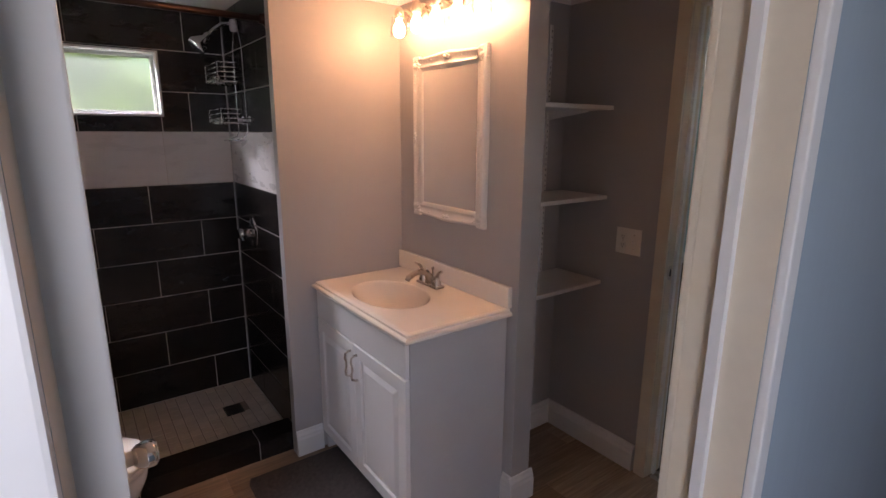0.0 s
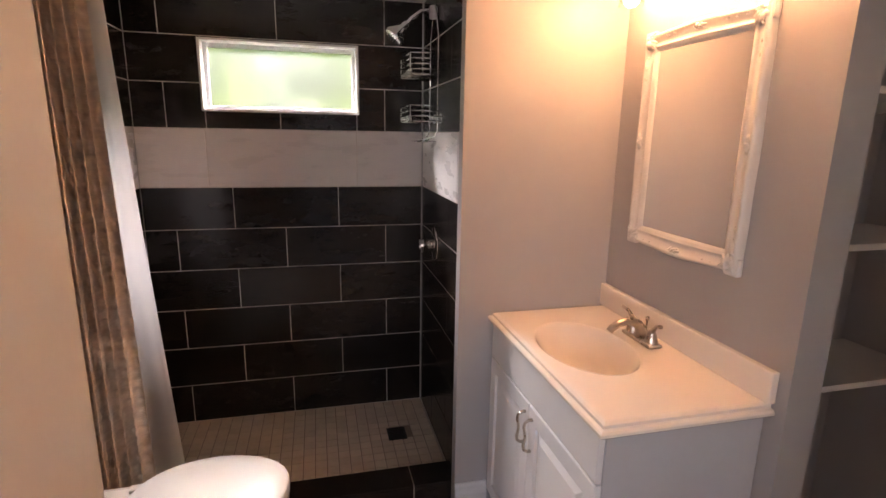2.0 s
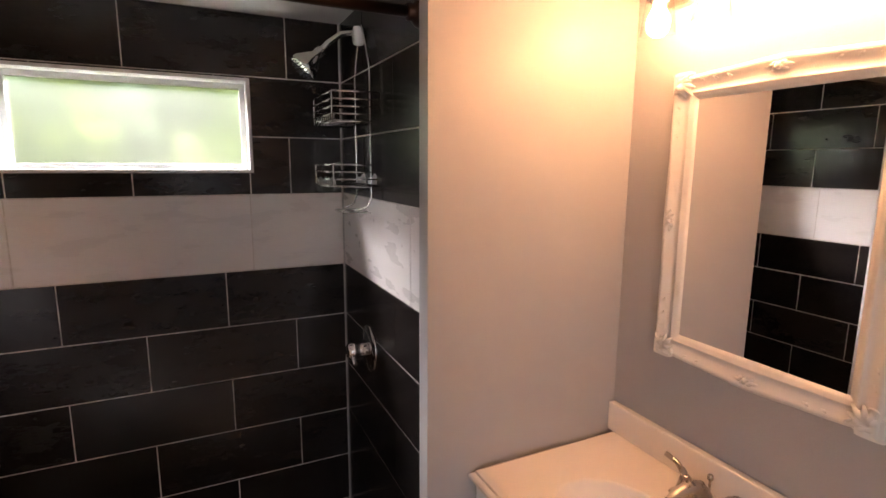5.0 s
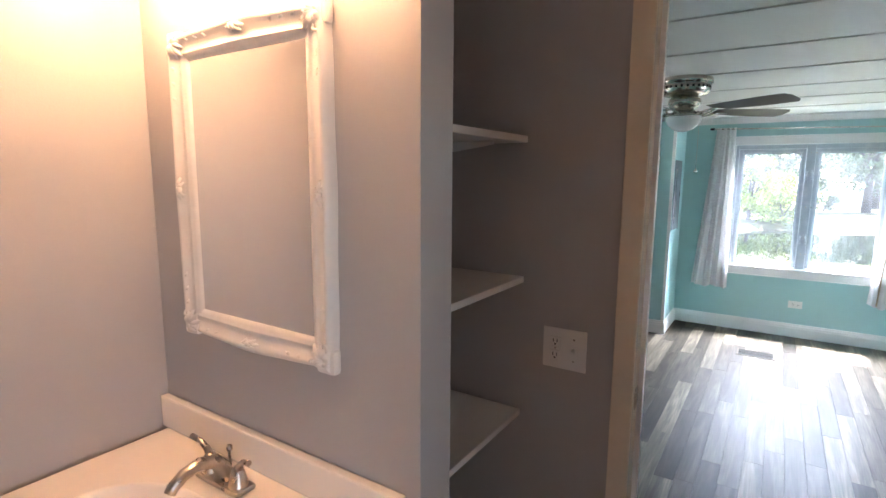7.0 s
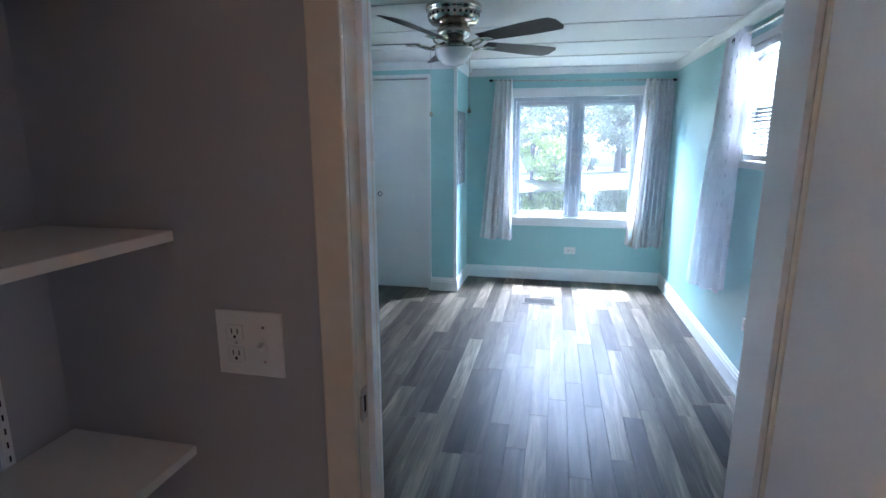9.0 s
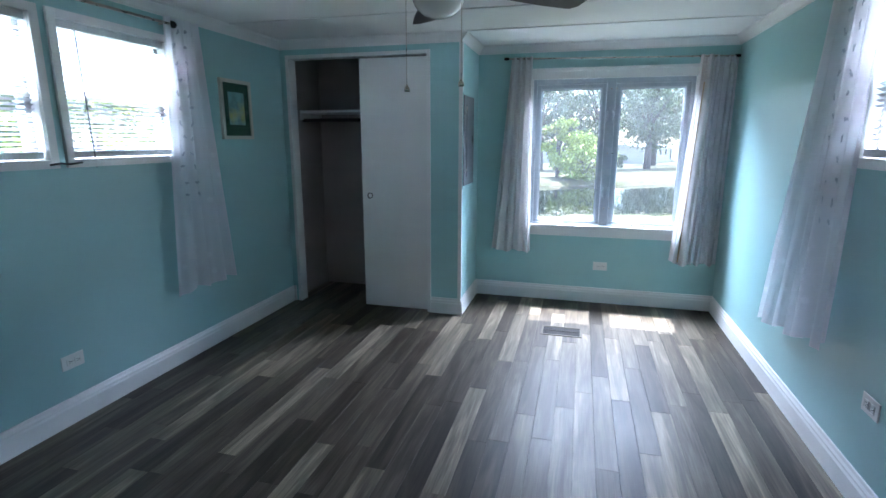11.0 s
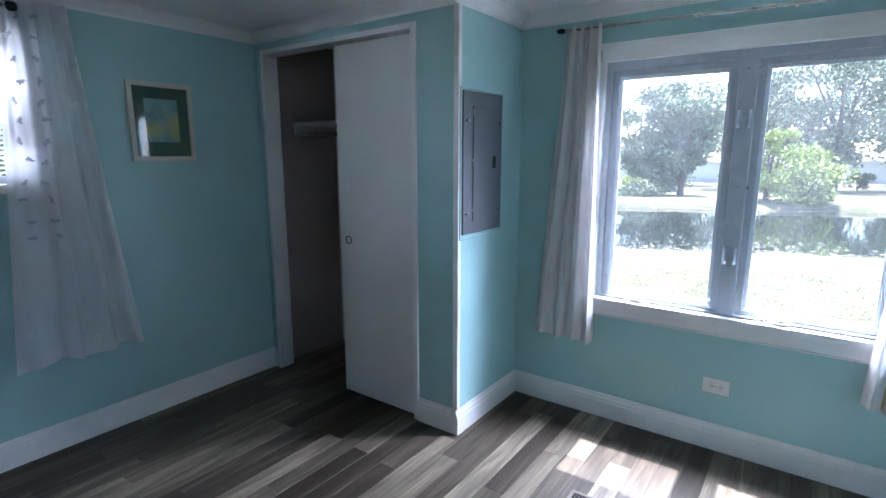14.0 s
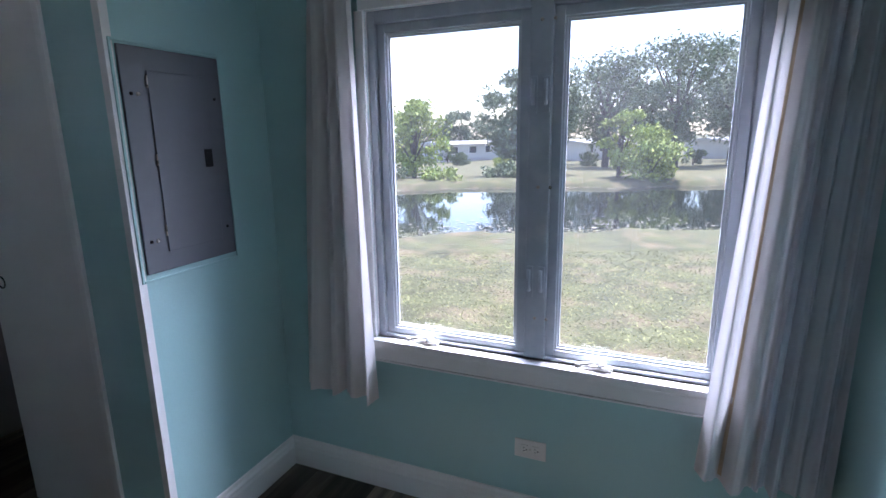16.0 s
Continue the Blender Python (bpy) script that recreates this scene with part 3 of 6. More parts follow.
part("plate", box(B(XE + 0.012, XE + 0.036, -1.9875, -1.985, 0.945, 1.005, 0.001), XE + 0.006, XE + 0.012, -1.991, -1.985, 0.955, 0.995), M["nickel"], sp)
part("hole", B(XE + 0.019, XE + 0.029, -1.988, -1.9874, 0.96, 0.99), M["dark"], sp)
th = slab("threshold_strip", XE + 0.02, BX0 - 0.02, -2.59, -1.99, -0.006, 0.004, M["nickel"])


def interior_door(name, label, hinge, angle, w, knob=True, knob_side=1):
    """A flush slab door: local x runs from the hinge along its width."""
    d = thing(name, label, "door", at=(*hinge, 0), rz=angle)
    part("panel", B(0, w, -0.0175, 0.0175, 0.012, 2.02, 0.002), M["door"], d)
    for z in (0.22, 1.78):
        h = bmesh.new()
        tube(h, [(-0.004, 0.0235 * knob_side, z - 0.045), (-0.004, 0.0235 * knob_side, z + 0.045)], 0.006)
        part("hinge", h, M["nickel"], d)
    if knob:
        for s in (1, -1):
            k = bmesh.new()
            m = pose(w - 0.055, 0.0175 * s, 1.012, -90 * s)
            lathe(k, [(0, 0), (0.031, 0), (0.031, 0.004), (0.024, 0.009), (0.013, 0.012), (0.012, 0.028), (0, 0.028)], 24, m)
            kn = part("knob_rose", k, M["plastic"], d, "white knob rose")
            k = bmesh.new()
            lathe(k, [(0, 0.026), (0.016, 0.027), (0.023, 0.034), (0.027, 0.046), (0.026, 0.058), (0.02, 0.064), (0.008, 0.064), (0, 0.062)], 24, m, 1.05, 0.8)
            part("knob", k, M["chrome"], kn, "satin chrome oval knob")
        part("latch", B(w - 0.001, w + 0.002, -0.012, 0.012, 0.98, 1.04, 0.001), M["nickel"], d)
    return d


ENTRY_DOOR = interior_door("bathroom_door", "white flush door standing open into the bathroom, silver knob", (-0.782, -2.775), 90.5, 0.645)
BED_DOOR = interior_door("bedroom_door", "white painted flush door standing open against the bathroom wall", (XE - 0.005, -2.62), 181.5, 0.60, knob_side=-1)


# ---- windows ----
def pane_window(name, axis, wallface, out, u0, u1, z0, z1, trim_w, mat_frame, splits=(), rail=None, depth=0.12, glass="glass", trim=True, frame_w=0.03):
    """A window in its opening: trim on the room side, frame, sash rails, panes."""
    w = thing(name, "", "window")
    w["kind"] = "structure"

    def bx(bm, a, b, p, q, r, s, bev=0.002):
        a, b = sorted((wallface + out * a, wallface + out * b))
        if axis == "x":
            return box(bm, a, b, p, q, r, s, bev)
        return box(bm, p, q, a, b, r, s, bev)
    if trim:
        bm = bmesh.new()
        t = -0.016
        bx(bm, t, 0, u0 - trim_w, u0, z0 - trim_w, z1 + trim_w)
        bx(bm, t, 0, u1, u1 + trim_w, z0 - trim_w, z1 + trim_w)
        bx(bm, t, 0, u0, u1, z1, z1 + trim_w)
        bx(bm, t, 0, u0, u1, z0 - trim_w, z0)
        part("window_trim", bm, M["trim"], w)
    bm = bmesh.new()
    f = frame_w
    edges = [u0, *splits, u1]
    a, b = depth * 0.45, depth * 0.85
    bx(bm, a, b, u0, u0 + f, z0, z1)
    bx(bm, a, b, u1 - f, u1, z0, z1)
    bx(bm, a, b, u0 + f, u1 - f, z1 - f, z1)
    bx(bm, a, b, u0 + f, u1 - f, z0, z0 + f)
    for s in splits:
        bx(bm, a, b, s - f / 2, s + f / 2, z0 + f, z1 - f)
    if rail:
        bx(bm, a, b, u0 + f, u1 - f, rail - f / 2, rail + f / 2)
    part("window_frame", bm, mat_frame, w)
    g0 = (a + b) / 2
    zs = [z0 + f, *([rail] if rail else []), z1 - f]
    for u, v in zip(edges, edges[1:]):
        for r, s in zip(zs, zs[1:]):
            pane = part("pane", bx(bmesh.new(), g0 - 0.002, g0 + 0.002, u + f * 0.6, v - f * 0.6, r, s, 0), M[glass], w)
            pane.visible_shadow = False
    return w


pane_window("window_shower", "y", YN - 0.008, 1, *SW, 0.012, M["alu"], depth=0.12, glass="frosted", frame_w=0.018)
# Added unseen window: lights the blue hall panel and spares the left jamb.
pane_window("window_hall_added", "y", -4.0, -1, -1.4, -0.8, 0.9, 1.9, 0.05, M["trim"], (-1.1,))
pane_window("window_north_a", "y", BYN, 1, *LW1, 0.04, M["alu"], rail=1.60)
pane_window("window_north_b", "y", BYN, 1, *LW2, 0.04, M["alu"], rail=1.60)
pane_window("window_south", "y", BYS, -1, *RW, 0.04, M["alu"], rail=1.63)


def big_window():
    """The wide casement pair: a thick painted frame, mullion, two sashes, sill, cranks and latches."""
    w = tagged(thing("window_east", "", "window"), kind="structure")
    y0, y1, z0, z1 = BW
    x = BX1
    bm = bmesh.new()
    for q in ((y0 - 0.02, y1 + 0.02, z1, z1 + 0.075), (y1, y1 + 0.035, z0, z1), (y0 - 0.035, y0, z0, z1)):
        box(bm, x - 0.016, x, *q, 0.004)
    box(bm, x - 0.022, x, y0 - 0.03, y1 + 0.03, z1 + 0.06, z1 + 0.085, 0.003)
    part("window_trim", bm, M["trim"], w)
    bm = box(bmesh.new(), x - 0.036, x + 0.03, y0 - 0.045, y1 + 0.045, z0 - 0.026, z0, 0.005)
    box(bm, x - 0.026, x, y0 - 0.04, y1 + 0.04, z0 - 0.036, z0 - 0.026, 0.003)
    box(bm, x - 0.018, x, y0 - 0.04, y1 + 0.04, z0 - 0.088, z0 - 0.036, 0.003)
    box(bm, x - 0.023, x, y0 - 0.04, y1 + 0.04, z0 - 0.096, z0 - 0.088, 0.003)
    part("window_sill", bm, M["trim"], w)
    ym = (y0 + y1) / 2
    bm = bmesh.new()
    a, b = x + 0.012, x + 0.10
    box(bm, a, b, y0, y0 + 0.028, z0, z1, 0.004)
    box(bm, a, b, y1 - 0.028, y1, z0, z1, 0.004)
    box(bm, a, b, ym - 0.035, ym + 0.035, z0, z1, 0.004)
    for p, q in ((y0 + 0.028, ym - 0.035), (ym + 0.035, y1 - 0.028)):
        box(bm, a, b, p, q, z1 - 0.04, z1, 0.004)
        box(bm, a, b, p, q, z0, z0 + 0.012, 0.004)
    part("window_frame", bm, M["window"], w)
    for p, q in ((y0 + 0.03, ym - 0.037), (ym + 0.037, y1 - 0.03)):
        s0, s1 = z0 + 0.013, z1 - 0.042
        bm = bmesh.new()
        for wd, xa, xb, o in ((0.030, x + 0.026, x + 0.075, 0),):
            box(bm, xa, xb, p, p + wd, s0, s1, 0.003)
            box(bm, xa, xb, q - wd, q, s0, s1, 0.003)
            box(bm, xa, xb, p + wd, q - wd, s0, s0 + 0.024, 0.003)
            box(bm, xa, xb, p + wd, q - wd, s1 - wd, s1, 0.003)
        sash = part("sash", bm, M["window"], w)
        bm = bmesh.new()
        for k, (g, xa, xb) in enumerate(((0.0305, x + 0.034, x + 0.049), (0.0375, x + 0.042, x + 0.0495))):
            g2 = g - 0.006
            box(bm, xa, xb, p + g, p + g + 0.007, s0 + g2, s1 - g, 0.001)
            box(bm, xa, xb, q - g - 0.007, q - g, s0 + g2, s1 - g, 0.001)
            box(bm, xa, xb, p + g + 0.007, q - g - 0.007, s0 + g2, s0 + g2 + 0.007, 0.001)
            box(bm, xa, xb, p + g + 0.007, q - g - 0.007, s1 - g - 0.007, s1 - g, 0.001)
        part("glazing_bead", bm, M["sash"], sash, "pale glazing bead")
        # The dust film on this glass carries the haze over the trees.
        pane = part("pane", B(x + 0.050, x + 0.054, p + 0.031, q - 0.031, s0 + 0.025, s1 - 0.031), M["dusty_veil"], sash)
        pane.visible_shadow = False
        c = (p + q) / 2 + 0.10
        bm = box(bmesh.new(), x - 0.012, x + 0.012, c - 0.055, c + 0.045, z0 + 0.002, z0 + 0.018, 0.005)
        lathe(bm, [(0, 0), (0.016, 0), (0.014, 0.014), (0, 0.018)], 16, pose(x - 0.006, c - 0.02, z0 + 0.016))
        tube(bm, [(x - 0.006, c - 0.02, z0 + 0.03), (x - 0.02, c + 0.015, z0 + 0.03), (x - 0.028, c + 0.055, z0 + 0.022)], [0.007, 0.006, 0.005])
        lathe(bm, [(0, 0), (0.009, 0.002), (0.009, 0.018), (0, 0.02)], 12, pose(x - 0.03, c + 0.055, z0 + 0.012))
        part("crank_handle", bm, M["plastic"], w, "white window crank")
        side = ym + (0.02 if c > ym else -0.02)
        for z in (z0 + 0.28, z1 - 0.3):
            bm = box(bmesh.new(), a - 0.006, a, side - 0.011, side + 0.011, z - 0.055, z + 0.055, 0.002)
            tube(bm, [(a - 0.008, side, z - 0.03), (a - 0.02, side, z - 0.01), (a - 0.018, side, z + 0.045)], 0.006)
            part("latch", bm, M["window"], w)
        for z in (z0 + 0.15, z0 + 0.6, z1 - 0.08):
            bm = lathe(bmesh.new(), [(0, 0), (0.006, 0), (0.004, 0.003), (0, 0.003)], 10, pose(a, side - 0.02, z, 0, -90))
            part("screw", bm, M["nickel"], w)
    return w


big_window()


# ---- blinds ----
def blind(label, x0, x1, z0, z1, y, face, group, wand=None):
    """Horizontal slatted blind hung inside the window; face: the room lies on this side along y."""
    b = thing("window_blind", label, "blind", group, at=(0, 0, 0))
    part("head_rail", B(x0, x1, y - 0.02, y + 0.02, z1 - 0.035, z1, 0.003), M["blind"], b)
    part("bottom_rail", B(x0, x1, y - 0.014, y + 0.014, z0, z0 + 0.032, 0.004), M["blind"], b)
    bm = bmesh.new()
    grid(bm, lambda u, v: Vector((x0 + 0.004 + (x1 - x0 - 0.008) * u, y + (v - 0.5) * 0.024, 0.003 * math.sin(math.pi * v) + face * 0.010 * (v - 0.5))), 1, 4)
    bmesh.ops.solidify(bm, geom=bm.faces[:], thickness=0.0008)
    n = int((z1 - z0 - 0.075) / 0.0215)
    first = part("slat", bm, M["blind"], b)
    first.location.z = z0 + 0.045
    for k in range(1, n):
        s = new("slat", first.data)
        s.parent = b
        s.location.z = z0 + 0.045 + k * 0.0215
    for x in (x0 + 0.09, x1 - 0.09):
        part("ladder_cord", tube(bmesh.new(), [(x, y + face * 0.013, z0), (x, y + face * 0.013, z1)], 0.0012, 5), M["blind"], b)
    if wand is not None:
        part("tilt_wand", tube(bmesh.new(), [(wand, y + face * 0.022, z1 - 0.03), (wand + 0.015, y + face * 0.03, z0 - 0.05)], 0.0035, 6), M["panelgrey"], b, "grey tilt wand")
    return b


blind("white slatted blind lowered in a high bedroom window", LW1[0] + 0.01, LW1[1] - 0.01, LW1[2] + 0.005, LW1[3] - 0.002, BYN + 0.022, -1, "blinds of the high windows", LW1[0] + 0.10)
blind("white slatted blind lowered in a high bedroom window", LW2[0] + 0.01, LW2[1] - 0.01, LW2[2] + 0.005, LW2[3] - 0.002, BYN + 0.022, -1, "blinds of the high windows", LW2[0] + 0.10)
blind("white slatted blind lowered behind a sheer curtain", RW[0] + 0.01, RW[1] - 0.01, RW[2] + 0.005, RW[3] - 0.002, BYS - 0.022, 1, "blinds of the high windows")


# ---- curtains ----
def curtain(name, label, top, bottom, z1, z0, folds, deep, mat, side, category="curtain", group="", header=0.0, n=90, seed=0, axis="y", wave=1.0, tilt=0.0, mark=None, hem=False):
    """Hanging cloth from top=(a, b) to bottom=(a, b) along an axis; side: function of the way down giving the offset across."""
    rnd = random.Random(seed)
    ph = [rnd.uniform(0, 6.28) for _ in range(4)]
    c = thing(name, label, category, group)

    def f(u, v):
        z = z1 + (z0 + tilt * (1 - u) - z1) * v
        e = v ** 1.1
        a = top[0] + (bottom[0] - top[0]) * e
        b = top[1] + (bottom[1] - top[1]) * e
        uu = u + 0.018 * math.sin(2 * math.pi * u * 2.3 + ph[0] + v) + 0.008 * math.sin(17 * u + 3 * v + ph[1])
        p = a + (b - a) * uu
        amp = deep * (0.75 + 0.35 * v) * (1 + 0.35 * math.sin(5 * u + ph[2]))
        q = side(v) + amp * math.sin(2 * math.pi * folds * u + 0.5 * math.sin(3.0 * v + ph[3]) * wave) + 0.25 * amp * math.sin(4.6 * math.pi * folds * u + ph[0])
        z += -0.012 * v * math.sin(2 * math.pi * folds * u * 0.5 + ph[1])
        return Vector((q, p, z)) if axis == "y" else Vector((p, q, z))
    part("cloth", grid(bmesh.new(), f, n, 40), mat, c)
    if hem:
        for p, q in ((0.0, 0.018), (0.975, 1.0)):
            part("hem", grid(bmesh.new(), lambda u, v: f(u, p + (q - p) * v) + Vector((0, -0.0015, 0)), n, 2), mat, c)
    if mark:
        a, b = mark
        strip = grid(bmesh.new(), lambda u, v: f(a + (b - a) * u, 0.12 + 0.87 * v) + Vector((-0.0015, 0, 0)), 4, 30)
        part("stained_strip", strip, M["yellowed"], c, "yellow-brown stain along one fold")
    return c


def curtain_rod(name, label, a, b, r, mat, finial=0.016, stops=(), bracket=(0, 0, 0)):
    c = thing(name, label, "curtain rod")
    a, b = Vector(a), Vector(b)
    d = (b - a).normalized()
    part("rod", tube(bmesh.new(), [a, b], r), mat, c)
    for p, s in ((a, -1), (b, 1)):
        m = (s * d).to_track_quat("Z", "Y").to_matrix().to_4x4()
        m.translation = p
        part("finial", lathe(bmesh.new(), [(0, -0.004), (finial * 0.7, 0), (finial, 0.012), (finial, 0.03), (finial * 0.8, 0.038), (0, 0.042)], 20, m), M["darkmetal"], c, "dark end cap")
    for t in stops:
        p = a + (b - a) * t
        bm = tube(bmesh.new(), [p, p + Vector(bracket)], r * 0.6)
        part("bracket", bm, mat, c)
    return c


curtain_rod("curtain_rod", "thin brushed metal curtain rod over the wide window", (5.755, -3.32, 1.985), (5.755, -1.66, 2.02), 0.0065, M["nickel"], 0.012, (0.02, 0.42, 0.97), (0.064, 0, 0))
curtain("window_curtain", "white lined curtain hanging in deep folds beside the wide window", (-1.68, -1.85), (-1.54, -1.89), 2.03, 0.43, 4, 0.028, M["curtain"], lambda v: 5.755, seed=3, group="curtains of the wide window")
curtain("window_curtain", "white lined curtain beside the wide window, yellowed on one fold", (-3.21, -3.09), (-3.17, -3.0), 2.0, 0.41, 2, 0.024, M["curtain"], lambda v: 5.745, seed=5, group="curtains of the wide window", tilt=-0.03, mark=(0.55, 0.60))
curtain("lace_curtain", "greyish white lace curtain with faint woven leaves behind the lined curtain", (-3.345, -3.20), (-3.345, -3.155), 1.985, 0.40, 4, 0.018, M["lace"], lambda v: 5.752, seed=6, group="lace curtains")
curtain_rod("curtain_rod", "brushed metal curtain rod with dark end caps over the high windows", (2.2, 0.03, 2.005), (3.97, 0.03, 2.02), 0.008, M["nickel"], 0.02, (0.05, 0.995), (0, 0.065, 0))
curtain("sheer_curtain", "sheer white curtain with embroidered sprigs at a high window", (3.93, 4.20), (3.82, 4.36), 2.06, 0.455, 4, 0.022, M["sheer"], lambda v: 0.035 - 0.01 * v, axis="x", seed=7, group="sheer curtains")
curtain_rod("curtain_rod", "brushed metal curtain rod with dark end caps over the side window", (2.8, -3.30, 2.0), (3.93, -3.30, 2.0), 0.008, M["nickel"], 0.02, (0.05, 0.99), (0, -0.068, 0))
curtain("sheer_curtain", "sheer white curtain with embroidered sprigs at the side window", (3.72, 4.16), (3.72, 4.50), 2.04, 0.39, 5, 0.028, M["sheer"], lambda v: -3.305 + 0.01 * v, axis="x", tilt=0.14, seed=9, group="sheer curtains")


EMB = material("grey_white_thread", (0.50, 0.50, 0.56), 0.7, var=0.1)


def sprigs(x0, x1, y, face, zs, seed, lean):
    """Embroidered sprigs of paired leaves in the sheer cloth."""
    rnd = random.Random(seed)
    bm = bmesh.new()
    for z in zs:
        for cx in (x0, x1):
            px = cx + rnd.uniform(-0.02, 0.02) - lean * (2.05 - z)
            a0 = rnd.uniform(0, 6.28)
            for k in range(4):
                a = a0 + (k - 1.5) * 0.7
                L, w = rnd.uniform(0.018, 0.028), 0.006
                c, s = math.cos(a), math.sin(a)
                vs = [bm.verts.new((px + c * t * L - s * e * w, y + face * 0.004 * (1 + 0.2 * k), z + s * t * L + c * e * w)) for t, e in ((0.1, 0), (0.5, 1), (1, 0), (0.5, -1))]
                bm.faces.new(vs)
    e = thing("curtain_embroidery", "pale embroidered leaf sprigs on the sheer curtain", "embroidery")
    tagged(part("embroidery", bm, EMB, e), kind="stuff")


sprigs(3.97, 4.05, 0.006, -1, [1.98 - 0.085 * k for k in range(12)], 2, 0.03)
sprigs(3.78, 3.88, -3.272, 1, [1.98 - 0.085 * k for k in range(12)], 3, 0.0)
cb = thing("window_cable", "short black cable tied between the two high windows", "cable")
part("cable", tube(bmesh.new(), [(3.20, 0.085, 1.262), (3.25, 0.078, 1.268), (3.29, 0.078, 1.262), (3.36, 0.082, 1.268)], 0.005, 8), M["darkmetal"], cb)

# ---- closet ----
casing("trim_closet_opening", "x", BXC, -1, -1.125, 0.02, 2.0, 0.028, M["trim"])
cd = thing("closet_door", "white sliding closet door with round pull, half closing the opening", "door")
part("panel", B(BXC + 0.012, BXC + 0.042, -1.12, -0.575, 0.012, 1.985, 0.002), M["door"], cd)
part("pull_cup", lathe(bmesh.new(), [(0.020, -0.002), (0.024, 0.0), (0.024, 0.003), (0.019, 0.003), (0.017, -0.0005), (0, -0.0005)], 24, pose(BXC + 0.012, -0.64, 0.935, 0, -90)), M["darkmetal"], cd, "round metal finger pull")
cd = thing("closet_door", "white sliding closet door pushed behind the other one", "door")
part("panel", B(BXC + 0.05, BXC + 0.08, -1.118, -0.60, 0.012, 1.985, 0.002), M["door"], cd)
cs = thing("closet_shelf", "white wooden shelf board high in the closet", "shelf")
part("board", B(BXC + 0.25, BX1, YC + 0.091, BYN, 1.60, 1.62, 0.003), M["trim"], cs)
part("cleat", B(BXC + 0.25, BX1, BYN - 0.02, BYN, 1.54, 1.60), M["trim"], cs)
cr_ = thing("closet_rail", "dark wooden clothes rail under the closet shelf", "clothes rail")
part("rail", tube(bmesh.new(), [(BXC + 0.30, YC + 0.091, 1.54), (BXC + 0.30, BYN, 1.54)], 0.015, 14), M["blade"], cr_)

# ---- breaker panel ----
bp_ = thing("breaker_panel", "grey enamelled electrical breaker panel set into the aqua wall", "electrical panel")
part("surround", B(5.205, 5.60, YC - 0.004, YC, 1.005, 1.72, 0.001), M["teal"], bp_)
bm = bmesh.new()
for q in ((5.205, 5.213, 1.005, 1.72), (5.592, 5.60, 1.005, 1.72), (5.213, 5.592, 1.005, 1.013), (5.213, 5.592, 1.712, 1.72)):
    box(bm, q[0], q[1], YC - 0.010, YC - 0.0042, q[2], q[3], 0.002)
part("bead", bm, M["teal"], bp_, "aqua painted bead")
part("cover", B(5.225, 5.585, YC - 0.014, YC - 0.0045, 1.03, 1.705, 0.003), M["panelgrey"], bp_)
dr = part("panel_door", B(5.305, 5.525, YC - 0.019, YC - 0.0145, 1.09, 1.64, 0.002), M["panelgrey"], bp_)
part("door_latch", box(B(5.483, 5.515, YC - 0.022, YC - 0.0195, 1.345, 1.405, 0.002), 5.488, 5.510, YC - 0.024, YC - 0.0222, 1.36, 1.39, 0.001), M["darkmetal"], dr)
for z in (1.14, 1.36, 1.59):
    part("hinge", tube(bmesh.new(), [(5.303, YC - 0.018, z), (5.303, YC - 0.018, z + 0.035)], 0.003, 8), M["nickel"], bp_)
for x in (5.25, 5.272, 5.555):
    for z in (1.13, 1.57):
        if x != 5.272 or True:
            part("screw", lathe(bmesh.new(), [(0, 0), (0.006, 0), (0.005, 0.003), (0, 0.0035)], 10, pose(x, YC - 0.014, z, 90)), M["nickel"] if x == 5.272 else M["darkmetal"], bp_)

# ---- outlets and switches ----


def outlet(m, label, horizontal=True, w=0.115, h=0.072):
    """A duplex outlet; local z looks out of the wall."""
    o = new("wall_outlet")
    tagged(o, label, "outlet")
    part("cover_plate", B(-w / 2, w / 2, -h / 2, h / 2, 0, 0.006, 0.002), M["plastic"], o)
    for s in (-1, 1):
        c = s * 0.0205
        soc = part("socket", B(c - 0.014, c + 0.014, -0.017, 0.017, 0.006, 0.0085, 0.003), M["plastic"], o)
        for d in (-0.006, 0.006):
            part("slot", B(c - 0.005, c + 0.003, d - 0.001, d + 0.001, 0.0084, 0.0088), M["dark"], soc)
        part("slot", B(c + 0.006, c + 0.0105, -0.0025, 0.0025, 0.0084, 0.0088), M["dark"], soc)
    part("screw", lathe(bmesh.new(), [(0, 0.006), (0.003, 0.006), (0.002, 0.007), (0, 0.007)], 8), M["nickel"], o)
    o.matrix_world = m
    return o


outlet(pose(BX1, -2.475, 0.322, 90, 0, -90), "white outlet low on the aqua wall under the wide window")
outlet(pose(3.17, BYN, 0.31, 90, 0, 0), "white outlet low on the aqua wall under the high windows")
outlet(pose(3.46, BYS, 0.41, 90, 0, 180), "white outlet low on the aqua wall by the sheer curtain")

sw = new("switch_plate")
tagged(sw, "white double plate with outlet and switch on the grey bathroom wall", "light switch")
part("cover_plate", B(-0.062, 0.062, -0.058, 0.058, 0, 0.006, 0.003), M["plastic"], sw)
for s in (-1, 1):
    soc = part("socket", B(-0.041, -0.010, s * 0.0195 - 0.014, s * 0.0195 + 0.014, 0.006, 0.0085, 0.003), M["plastic"], sw)
    for d in (-0.031, -0.020):
        part("slot", B(d - 0.001, d + 0.001, s * 0.0195 - 0.002, s * 0.0195 + 0.007, 0.0084, 0.0088), M["dark"], soc)
    part("slot", B(-0.028, -0.0235, s * 0.0195 - 0.010, s * 0.0195 - 0.005, 0.0084, 0.0088), M["dark"], soc)
